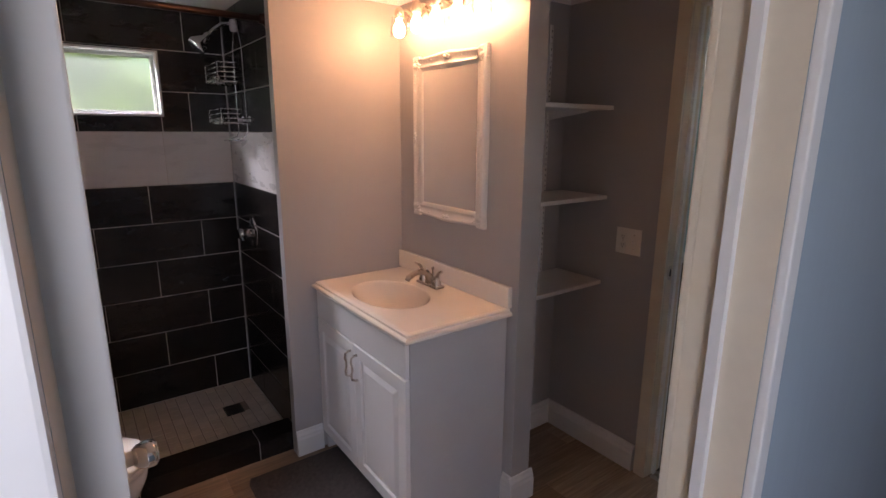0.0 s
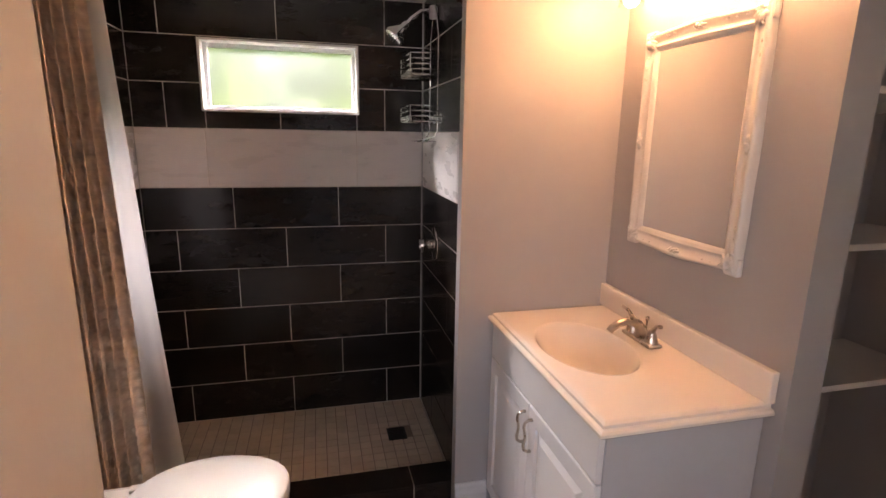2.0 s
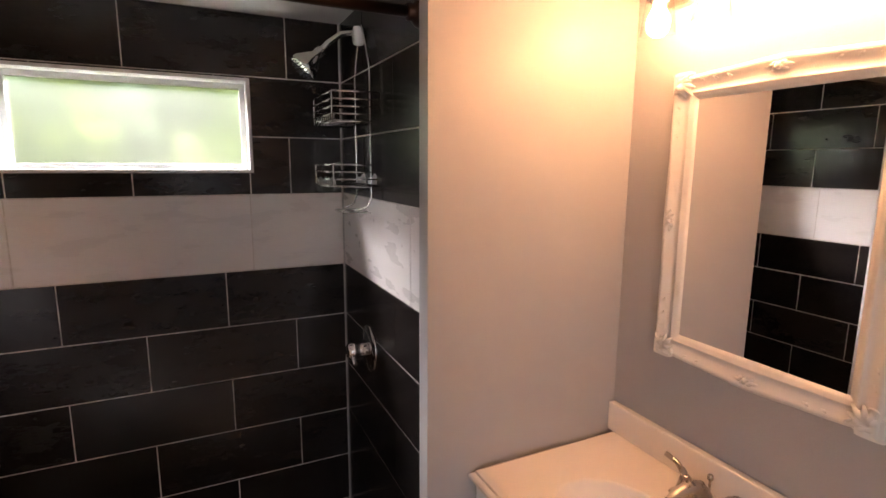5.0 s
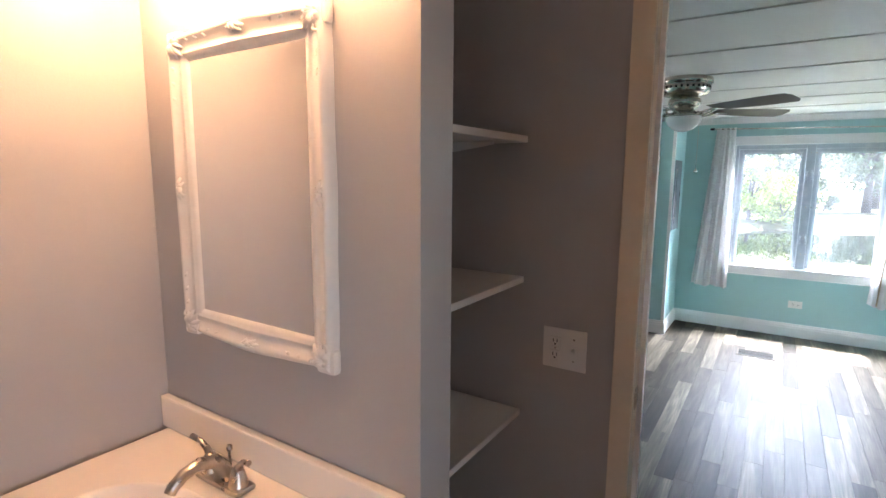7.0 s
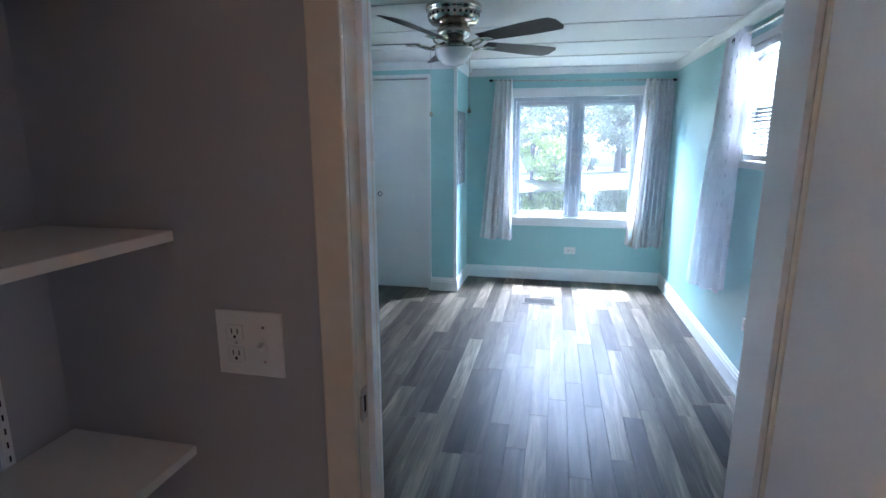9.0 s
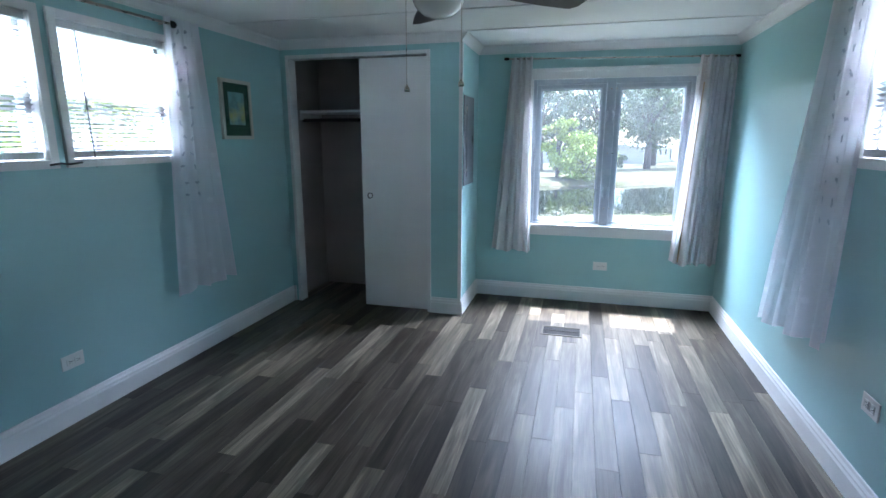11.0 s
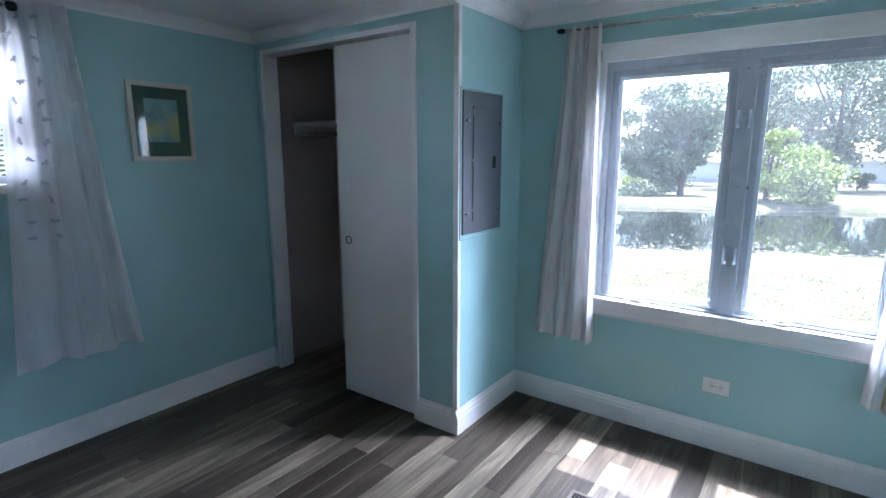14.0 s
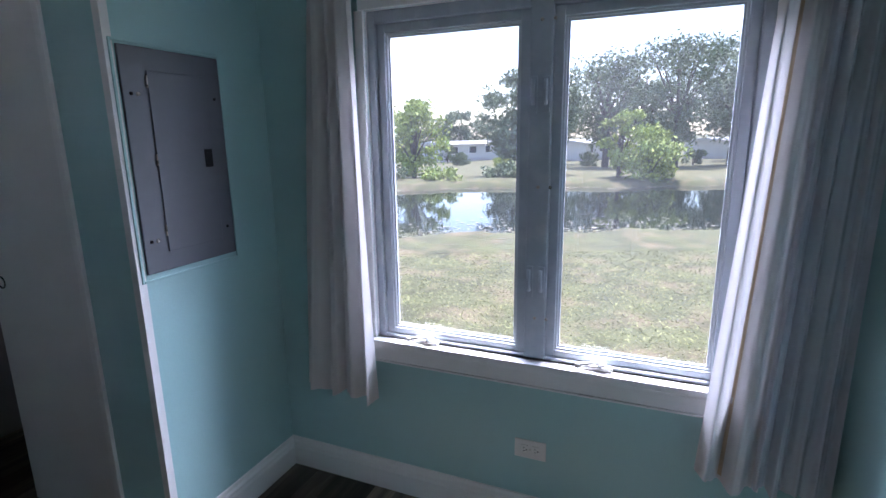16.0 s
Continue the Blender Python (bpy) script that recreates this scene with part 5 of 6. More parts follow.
def vanity_top():
    t = thing("bathroom_sink", "cream cultured marble vanity top with an integral oval basin", "sink")
    X0, X1, Y0, Y1, Z = 0.083, XM - 0.002, -1.722, -0.897, 0.872
    cx, cy, ax, ay = 0.285, -1.275, 0.148, 0.212
    n = 96
    ang = [2 * math.pi * k / n for k in range(n)]
    for X, Y in ((X0, Y0), (X1, Y0), (X1, Y1), (X0, Y1)):
        a = math.atan2(Y - cy, X - cx) % (2 * math.pi)
        k = min(range(n), key=lambda j: abs(ang[j] - a))
        ang[k] = a

    def rect(a, ins, z):
        c, s = math.cos(a), math.sin(a)
        lim = []
        if c > 1e-9:
            lim.append((X1 - cx) / c)
        if c < -1e-9:
            lim.append((X0 - cx) / c)
        if s > 1e-9:
            lim.append((Y1 - cy) / s)
        if s < -1e-9:
            lim.append((Y0 - cy) / s)
        r = min(lim)
        x, y = cx + r * c, cy + r * s
        return (min(max(x, X0 + ins), X1 - (0 if ins < 0 else 0) - 0.0), min(max(y, Y0 + ins), Y1 - ins), z)
    bm = bmesh.new()
    rings = []
    for s in (0.10, 0.2, 0.35, 0.5, 0.63, 0.74, 0.83, 0.90, 0.95, 0.98, 1.0, 1.015, 1.03):
        z = Z - 0.125 * (1 - min(1, s) ** 2.6) - (0.0015 if s >= 1.0 and s < 1.03 else 0) * (1 - (s - 1) / 0.03)
        rings.append([bm.verts.new((cx + 0.02 * (1 - s) * 2 + s * ax * math.cos(a), cy + s * ay * math.sin(a), z)) for a in ang])
    for ins, dz in ((0.026, 0), (0.022, -0.0015), (0.014, -0.006), (0.013, -0.014), (0.004, -0.017), (0.0, -0.022), (0.0, -0.030), (0.006, -0.036), (0.03, -0.039)):
        rings.append([bm.verts.new(rect(a, ins, Z + dz)) for a in ang])
    for a, b in zip(rings, rings[1:]):
        for j in range(n):
            f = bm.faces.new((a[j], a[(j + 1) % n], b[(j + 1) % n], b[j]))
            f.smooth = a[0].co.z < Z + 0.001 and rings.index(b) <= 12
    bm.faces.new(rings[0])
    part("top", bm, M["marble"], t)
    bm = box(bmesh.new(), XM - 0.0245, XM - 0.0015, Y0 + 0.003, Y1 - 0.002, Z + 0.0005, Z + 0.088, 0.005)
    part("backsplash", bm, M["marble"], t, "cream marble backsplash")
    part("drain_ring", lathe(bmesh.new(), [(0, 0.001), (0.012, 0.002), (0.014, 0.006), (0.021, 0.006), (0.023, 0.002), (0.023, 0)], 24, pose(cx + 0.036, cy, Z - 0.1255)), M["nickel"], t)
    part("overflow_hole", lathe(bmesh.new(), [(0, 0), (0.0045, 0), (0.003, 0.001), (0, 0.001)], 12, look((cx - ax * 0.955, cy + 0.02, Z - 0.022), (cx, cy, Z - 0.01)) @ pose(0, 0, 0, 180), 1.3, 0.8), M["dark"], t)
    return t


vanity_top()


def faucet():
    f = thing("faucet", "brushed nickel centre-set faucet with two lever handles", "faucet", at=(0.492, -1.275, 0.8725))
    part("base", box(bmesh.new(), -0.026, 0.026, -0.078, 0.078, 0, 0.014, 0.008), M["nickel"], f)
    sp = bmesh.new()
    pts = [(0.0, 0, 0.010), (-0.004, 0, 0.04), (-0.02, 0, 0.062), (-0.055, 0, 0.072), (-0.09, 0, 0.066), (-0.115, 0, 0.05), (-0.122, 0, 0.04)]
    tube(sp, pts, [0.024, 0.018, 0.0155, 0.014, 0.013, 0.0125, 0.012], 16)
    part("spout", sp, M["nickel"], f)
    part("lift_rod", lathe(bmesh.new(), [(0, 0), (0.003, 0), (0.003, 0.055), (0.007, 0.06), (0.006, 0.07), (0, 0.072)], 12, pose(0.016, 0, 0.012)), M["nickel"], f)
    for s in (-1, 1):
        h = lathe(bmesh.new(), [(0.022, 0.012), (0.020, 0.022), (0.015, 0.042), (0.013, 0.05), (0.009, 0.056), (0, 0.058)], 20, pose(0, 0.051 * s, 0))
        tube(h, [(0, 0.051 * s, 0.044), (0.0, 0.060 * s, 0.062), (-0.004, 0.078 * s, 0.078), (-0.01, 0.104 * s, 0.086)], [0.0105, 0.0085, 0.006, 0.0065], 12)
        part("lever_handle", h, M["nickel"], f)
    return f


faucet()


# ---- mirror ----
def carved_mirror():
    m = thing("wall_mirror", "white rectangular mirror with an ornate carved frame over the vanity", "mirror")
    y0, y1, z0, z1 = -1.554, -1.048, 1.168, 1.870
    W = 0.061
    bm = bmesh.new()
    prof = [(0.000, 0.0), (0.000, 0.016), (0.003, 0.026), (0.009, 0.029), (0.014, 0.027), (0.018, 0.0235), (0.030, 0.0195), (0.040, 0.017), (0.042, 0.020), (0.046, 0.0205), (0.049, 0.016), (0.052, 0.0165), (0.055, 0.013), (W, 0.011), (W, 0.004)]
    sides = (((y0, z0), (1, 0), (0, 1), y1 - y0, "h"), ((y1, z0), (0, 1), (-1, 0), z1 - z0, "v"), ((y1, z1), (-1, 0), (0, -1), y1 - y0, "h"), ((y0, z1), (0, -1), (1, 0), z1 - z0, "v"))
    for (oy, oz), d, n, L, kind in sides:
        N = 60
        cols = []
        for k in range(N + 1):
            t = k / N
            bow = (0.007 if kind == "h" else 0.002) * math.cos(2 * math.pi * (t - 0.5)) + 0.001 * math.cos(6 * math.pi * (t - 0.5))
            col = []
            for p, q in prof:
                ins = p - bow * (1 - p / W)
                s = min(max(t * L, p), L - p)
                col.append(bm.verts.new((XM - q, oy + d[0] * s + n[0] * ins, oz + d[1] * s + n[1] * ins)))
            cols.append(col)
        for a, b in zip(cols, cols[1:]):
            for j in range(len(prof) - 1):
                q = [a[j], b[j], b[j + 1], a[j + 1]]
                if (q[0].co - q[1].co).length > 1e-6 or (q[2].co - q[3].co).length > 1e-6:
                    f = bm.faces.new(q)
                    f.smooth = True
    fr = part("frame", bm, M["mirrorframe"], m)
    rnd = random.Random(4)

    def scroll(b, cy, cz, r, a0, turn, rad):
        pts = []
        for k in range(15):
            a = a0 + turn * k * 0.42
            rr = r * (1 - k / 17)
            pts.append((XM - 0.024 - 0.006 * math.sin(k * 0.5), cy + rr * math.cos(a), cz + rr * math.sin(a)))
        tube(b, pts, [rad * (1 - 0.035 * k) for k in range(15)], 8)

    def leaf(b, cy, cz, a, L, w, lift=0.010):
        c, s = math.cos(a), math.sin(a)
        N = 7
        vs = []
        for k in range(N + 1):
            t = k / N
            ww = w * math.sin(math.pi * min(1, t * 0.9 + 0.1)) ** 0.7
            h = 0.022 + lift * math.sin(math.pi * t)
            vs.append([b.verts.new((XM - h + (0.004 if e else -0.003), cy + c * L * t - s * ww * e, cz + s * L * t + c * ww * e)) for e in (-1, 0, 1)])
        for p, q in zip(vs, vs[1:]):
            for j in range(2):
                f = b.faces.new((p[j], p[j + 1], q[j + 1], q[j]))
                f.smooth = True
    def piece(name, make, parent, *a):
        b = bmesh.new()
        make(b, *a)
        return part(name, b, M["mirrorframe"], parent)
    for cy, cz, sy, sz in ((y0, z0, 1, 1), (y1, z0, -1, 1), (y0, z1, 1, -1), (y1, z1, -1, -1)):
        b = bmesh.new()
        oy, oz = cy + sy * 0.020, cz + sz * 0.020
        box(b, XM - 0.024, XM - 0.001, min(cy - sy * 0.006, cy + sy * 0.046), max(cy - sy * 0.006, cy + sy * 0.046), min(cz - sz * 0.006, cz + sz * 0.046), max(cz - sz * 0.006, cz + sz * 0.046), 0.010)
        orn = part("corner_ornament", b, M["mirrorframe"], m)
        for k in range(7):
            a = math.atan2(sz, sy) + (k - 3) * 0.42
            piece("carved_leaf", leaf, orn, oy, oz, a, 0.046 - 0.006 * abs(k - 3), 0.007)
        piece("carved_scroll", scroll, orn, oy - sy * 0.006, oz + sz * 0.030, 0.010, 0.4, sy * sz, 0.0028)
        piece("carved_scroll", scroll, orn, oy + sy * 0.030, oz - sz * 0.006, 0.010, 2.0, -sy * sz, 0.0028)
        for k in range(5):
            for dy, dz in ((0, 1), (1, 0)):
                L = 0.055 + 0.017 * k
                w = 0.5 * (k % 2 * 2 - 1)
                piece("carved_leaf", leaf, orn, cy + sy * (0.014 + dy * L), cz + sz * (0.014 + dz * L), math.atan2(dz * sz + w * dy, dy * sy + w * dz), 0.016, 0.0042, 0.004)
    for cy, cz, up in (((y0 + y1) / 2, z0 + 0.016, 0), ((y0 + y1) / 2, z1 - 0.016, 0), (y0 + 0.018, (z0 + z1) / 2, 1), (y1 - 0.018, (z0 + z1) / 2, 1)):
        b = lathe(bmesh.new(), [(0, 0.036), (0.006, 0.034), (0.008, 0.026), (0, 0.022)], 12, pose(XM, cy, cz, 0, -90))
        orn = part("centre_ornament", b, M["mirrorframe"], m)
        for s in (-1, 1):
            a = (math.pi / 2 if up else 0) + (math.pi if s < 0 else 0)
            for da, L in ((0, 0.028), (0.5, 0.018), (-0.5, 0.018)):
                piece("carved_leaf", leaf, orn, cy, cz, a + da, L, 0.005)
    part("mirror_glass", B(XM - 0.0095, XM - 0.006, y0 + W - 0.004, y1 - W + 0.004, z0 + W - 0.004, z1 - W + 0.004), mirror_mat, m, "clear mirror glass")
    part("backing", B(XM - 0.0055, XM - 0.0005, y0 + 0.01, y1 - 0.01, z0 + 0.01, z1 - 0.01), M["blade"], m)
    return m


carved_mirror()


# ---- vanity light ----
def vanity_light():
    v = thing("vanity_light", "brushed nickel bar light with lit bulbs in clear glass shades", "wall lamp")
    ys = [-1.05 - 0.1395 * k for k in range(5)]
    dz = -0.03
    part("back_plate", box(bmesh.new(), XM - 0.022, XM - 0.0005, -1.67, -0.97, 2.06 + dz, 2.12 + dz, 0.006), M["nickel"], v)
    shade = glass_material("clear_shade_glass", 0.02)
    bulb = emitter("warm_bulb", (1.0, 0.52, 0.245), BULB)
    for y in ys:
        x = XM - 0.095
        a = part("arm", tube(bmesh.new(), [(XM - 0.02, y, 2.075 + dz), (XM - 0.06, y, 2.095 + dz), (x, y, 2.09 + dz), (x, y, 2.088 + dz)], 0.006, 10), M["nickel"], v)
        part("socket", lathe(bmesh.new(), [(0, 2.105), (0.012, 2.105), (0.02, 2.09), (0.022, 2.06), (0.0, 2.06)], 20, pose(x, y, dz)), M["nickel"], a, "brushed nickel socket cup")
        s = part("shade", lathe(bmesh.new(), [(0.024, 2.072), (0.030, 2.065), (0.034, 2.04), (0.040, 1.985), (0.0385, 1.985), (0.0325, 2.04), (0.0285, 2.063), (0.024, 2.068)], 28, pose(x, y, dz)), shade, a, "clear glass shade")
        s.visible_shadow = False
        part("bulb", lathe(bmesh.new(), [(0.0, 2.058), (0.013, 2.056), (0.014, 2.045), (0.024, 2.025), (0.0265, 2.01), (0.023, 1.992), (0.012, 1.982), (0, 1.980)], 20, pose(x, y, dz)), bulb, a, "lit warm bulb")
    return v


vanity_light()


# ---- shelves in the niche ----
for zt in (1.664, 1.272, 0.872):
    s = thing("wall_shelf", "white melamine shelf board on metal brackets in the grey niche", "shelf", "shelves of the niche")
    part("board", B(XP + 0.004, XE - 0.006, -1.668, YB - 0.012, zt - 0.018, zt, 0.0015), M["shelf"], s)
    for x in (0.80, 1.08):
        bm = bmesh.new()
        vs = [(YB - 0.012, zt - 0.019), (YB - 0.24, zt - 0.019), (YB - 0.24, zt - 0.028), (YB - 0.012, zt - 0.06)]
        a = [bm.verts.new((x - 0.0015, p, q)) for p, q in vs]
        b = [bm.verts.new((x + 0.0015, p, q)) for p, q in vs]
        for k in range(4):
            bm.faces.new((a[k], a[(k + 1) % 4], b[(k + 1) % 4], b[k]))
        bm.faces.new(a[::-1])
        bm.faces.new(b)
        part("bracket", bm, M["plastic"], s, "white metal bracket")
for x in (0.80, 1.08):
    s = thing("shelf_standard", "slotted white metal shelf standard screwed to the grey niche wall", "shelf bracket", "standards of the niche")
    bm = bmesh.new()
    box(bm, x - 0.008, x - 0.006, YB - 0.011, YB, 0.76, 2.02)
    box(bm, x + 0.006, x + 0.008, YB - 0.011, YB, 0.76, 2.02)
    box(bm, x - 0.006, x + 0.006, YB - 0.011, YB - 0.009, 0.76, 2.02)
    part("channel", bm, M["plastic"], s)
    bm = bmesh.new()
    for k in range(48):
        z = 0.775 + k * 0.0258
        box(bm, x - 0.0014, x + 0.0014, YB - 0.0118, YB - 0.0111, z, z + 0.011)
    part("slots", bm, M["dark"], s)


# ---- toilet ----
def toilet():
    t = thing("toilet", "white porcelain toilet with its oval lid closed", "toilet", at=(-0.905, -1.135, 0))

    def loft(bm, sections, n=40):
        rings = []
        for cx, ax, ay, z, back in sections:
            ring = []
            for k in range(n):
                a = 2 * math.pi * k / n
                c, s = math.cos(a), math.sin(a)
                x = cx + ax * (c if c > 0 else c * back)
                y = ay * (abs(s) ** 0.9) * (1 if s > 0 else -1)
                ring.append(bm.verts.new((x, y, z)))
            rings.append(ring)
        for a, b in zip(rings, rings[1:]):
            for j in range(n):
                f = bm.faces.new((a[j], a[(j + 1) % n], b[(j + 1) % n], b[j]))
                f.smooth = True
        bm.faces.new(rings[0][::-1])
        bm.faces.new(rings[-1])
        return bm
    part("bowl", loft(bmesh.new(), [(-0.06, 0.17, 0.105, 0.0, 1.5), (-0.06, 0.16, 0.10, 0.03, 1.5), (-0.05, 0.14, 0.095, 0.10, 1.6), (-0.03, 0.17, 0.115, 0.20, 1.3), (0.0, 0.21, 0.155, 0.28, 1.05), (0.0, 0.235, 0.178, 0.34, 1.0), (0.0, 0.24, 0.183, 0.375, 1.0), (0.0, 0.236, 0.18, 0.385, 1.0)]), M["porcelain"], t)
    part("seat", loft(bmesh.new(), [(0.0, 0.238, 0.182, 0.387, 0.95), (0.0, 0.243, 0.186, 0.392, 0.95), (0.0, 0.243, 0.186, 0.402, 0.95), (0.0, 0.24, 0.183, 0.406, 0.95)]), M["plastic"], t)
    part("lid", loft(bmesh.new(), [(0.0, 0.238, 0.182, 0.408, 0.98), (0.0, 0.243, 0.186, 0.411, 0.98), (0.0, 0.243, 0.186, 0.418, 0.98), (0.0, 0.235, 0.179, 0.425, 0.98), (0.0, 0.18, 0.135, 0.430, 0.98), (0.0, 0.08, 0.06, 0.431, 0.98)]), M["plastic"], t, "smooth white lid")
    part("tank", box(bmesh.new(), -0.545, -0.395, -0.21, 0.21, 0.40, 0.715, 0.02), M["porcelain"], t)
    part("tank_lid", box(bmesh.new(), -0.55, -0.385, -0.218, 0.218, 0.7155, 0.742, 0.01), M["porcelain"], t)
    part("tank_neck", box(bmesh.new(), -0.53, -0.20, -0.12, 0.12, 0.25, 0.399, 0.02), M["porcelain"], t)
    for s in (-1, 1):
        part("hinge_cap", box(bmesh.new(), -0.245, -0.21, 0.07 * s - 0.015, 0.07 * s + 0.015, 0.407, 0.422, 0.004), M["plastic"], t)
    part("flush_lever", tube(bmesh.new(), [(-0.395, -0.15, 0.66), (-0.38, -0.15, 0.66), (-0.38, -0.09, 0.652)], 0.006), M["chrome"], t)
    return t


toilet()

# ---- bath mat: plush pile with rounded corners ----
bmt = thing("bath_mat", "dark brown plush bath mat on the floor beside the vanity", "bath mat")


def mat_top(u, v):
    x, y = -0.29 + 0.455 * u, -1.72 + 0.765 * v
    ex = min(u, 1 - u) * 0.455
    ey = min(v, 1 - v) * 0.765
    h = 0.004 + 0.018 * min(1, min(ex, ey) / 0.015) ** 0.5
    if ex < 0.04 and ey < 0.04:
        d = math.hypot(0.04 - ex, 0.04 - ey)
        if d > 0.04:
            k = 0.04 / d
            x = (-0.25 if u < 0.5 else 0.125) + (0.04 - ex) * k * (-1 if u < 0.5 else 1)
            y = (-1.68 if v < 0.5 else -0.995) + (0.04 - ey) * k * (-1 if v < 0.5 else 1)
            h = 0.004
    return Vector((x, y, h + 0.003 * noise.noise(Vector((x * 60, y * 60, 0)))))


bm = grid(bmesh.new(), mat_top, 70, 110)
part("mat_top", bm, M["mat"], bmt)
part("backing", B(-0.28, 0.155, -1.71, -0.965, 0.0005, 0.003), M["mat"], bmt)


# ---- outdoors ----
GZ = -0.82
EYE = Vector((4.17, -2.84, GZ))
FW = Vector((math.sin(radians(67)), math.cos(radians(67)), 0))
RT = Vector((FW.y, -FW.x, 0))


def out(side, far, z=0.0):
    """A place outside: metres to the right and ahead of the wide window."""
    return EYE + RT * side + FW * far + Vector((0, 0, z))


def fall(f):
    """The far side slopes gently down and away from the pond."""
    return -0.026 * min(44, max(0, f - 24.5))


def ground():
    """One sheet with the pond's bed sunk into it."""
    bm = bmesh.new()
    fs = [-400, -60, -20, 0, 6, 10, 11.0, 11.6, 12.2, 14, 18, 22, 23.4, 24.0, 24.6, 26, 30, 40, 60, 120, 500]
    ss = [-400, -120, -60, -40, -30, -22, -16, -11, -7, -4, -1, 2, 5, 8, 12, 17, 24, 34, 60, 120, 400]

    def h(s, f):
        wob = 0.35 * math.sin(s * 0.35) + 0.2 * math.sin(s * 0.9 + 1)
        near, far = 11.6 + wob, 24.0 + wob * 0.8
        if near < f < far:
            return -0.8 * min(1, (f - near) / 0.8, (far - f) / 0.8) - 0.02
        if f >= far:
            return 0.02 + fall(f)
        return 0.0
    return link_mesh("ground", grid(bm, lambda u, v: out(ss[round(u * (len(ss) - 1))], fs[round(v * (len(fs) - 1))], h(ss[round(u * (len(ss) - 1))], fs[round(v * (len(fs) - 1))])), len(ss) - 1, len(fs) - 1, False), M["grass"], kind="structure")


def ground_fine():
    bm = bmesh.new()

    def f(u, v):
        s, d = -34 + 70 * u, 9.5 + 17 * v
        wob = 0.35 * math.sin(s * 0.5) + 0.25 * math.sin(s * 1.3 + 1) + 0.15 * math.sin(s * 3.1)
        near, far = 11.7 + wob, 23.7 + wob * 0.8
        z = 0.01
        if near < d < far:
            z = -0.55 * min(1, (d - near) / 0.7, (far - d) / 0.7)
        elif d >= far:
            z = 0.06 + min(0.1, (d - far) * 0.1) + fall(d)
        e = min(u, 1 - u, v, 1 - v)
        if e < 0.001:
            z = -0.05
        return out(s, d, z)
    return link_mesh("bank", grid(bm, f, 140, 68), M["grass"], kind="structure")


ground()
ground_fine()
bm = bmesh.new()
bm.faces.new([bm.verts.new(out(s, f, -0.16)) for s, f in ((-36, 10.5), (38, 10.5), (38, 25.2), (-36, 25.2))])
link_mesh("water", bm, M["water"], kind="structure")


def blades():
    rng = np.random.default_rng(3)
    n = 110000
    s, f = rng.uniform(-9, 9, n), rng.uniform(2.2, 12.0, n) ** 1.0
    keep = np.abs(s) < 2.5 + f * 0.75
    s, f = s[keep], f[keep]
    n = len(s)
    px = EYE.x + RT.x * s + FW.x * f
    py = EYE.y + RT.y * s + FW.y * f
    ok = px > 6.3
    px, py, n = px[ok], py[ok], int(ok.sum())
    a, h, w = rng.uniform(0, 6.28, n), rng.uniform(0.008, 0.022, n), rng.uniform(0.007, 0.013, n)
    lean = rng.uniform(-0.05, 0.05, (n, 2))
    v = np.empty((n, 3, 3))
    v[:, 0] = np.c_[px - w * np.cos(a), py - w * np.sin(a), np.full(n, GZ)]
    v[:, 1] = np.c_[px + w * np.cos(a), py + w * np.sin(a), np.full(n, GZ)]
    v[:, 2] = np.c_[px + lean[:, 0], py + lean[:, 1], GZ + h]
    me = bpy.data.meshes.new("grass")
    me.from_pydata(v.reshape(-1, 3).tolist(), [], np.arange(3 * n).reshape(-1, 3).tolist())
    me.materials.append(GRASSBLADE)
    tagged(new("grass", me), "short patchy green and straw lawn grass", "grass", kind="stuff")


GRASSBLADE = material("grass_blades", (0.21, 0.22, 0.09), 0.8, var=0.4, scale=2.2, random_by="island", spread=0.6)
blades()


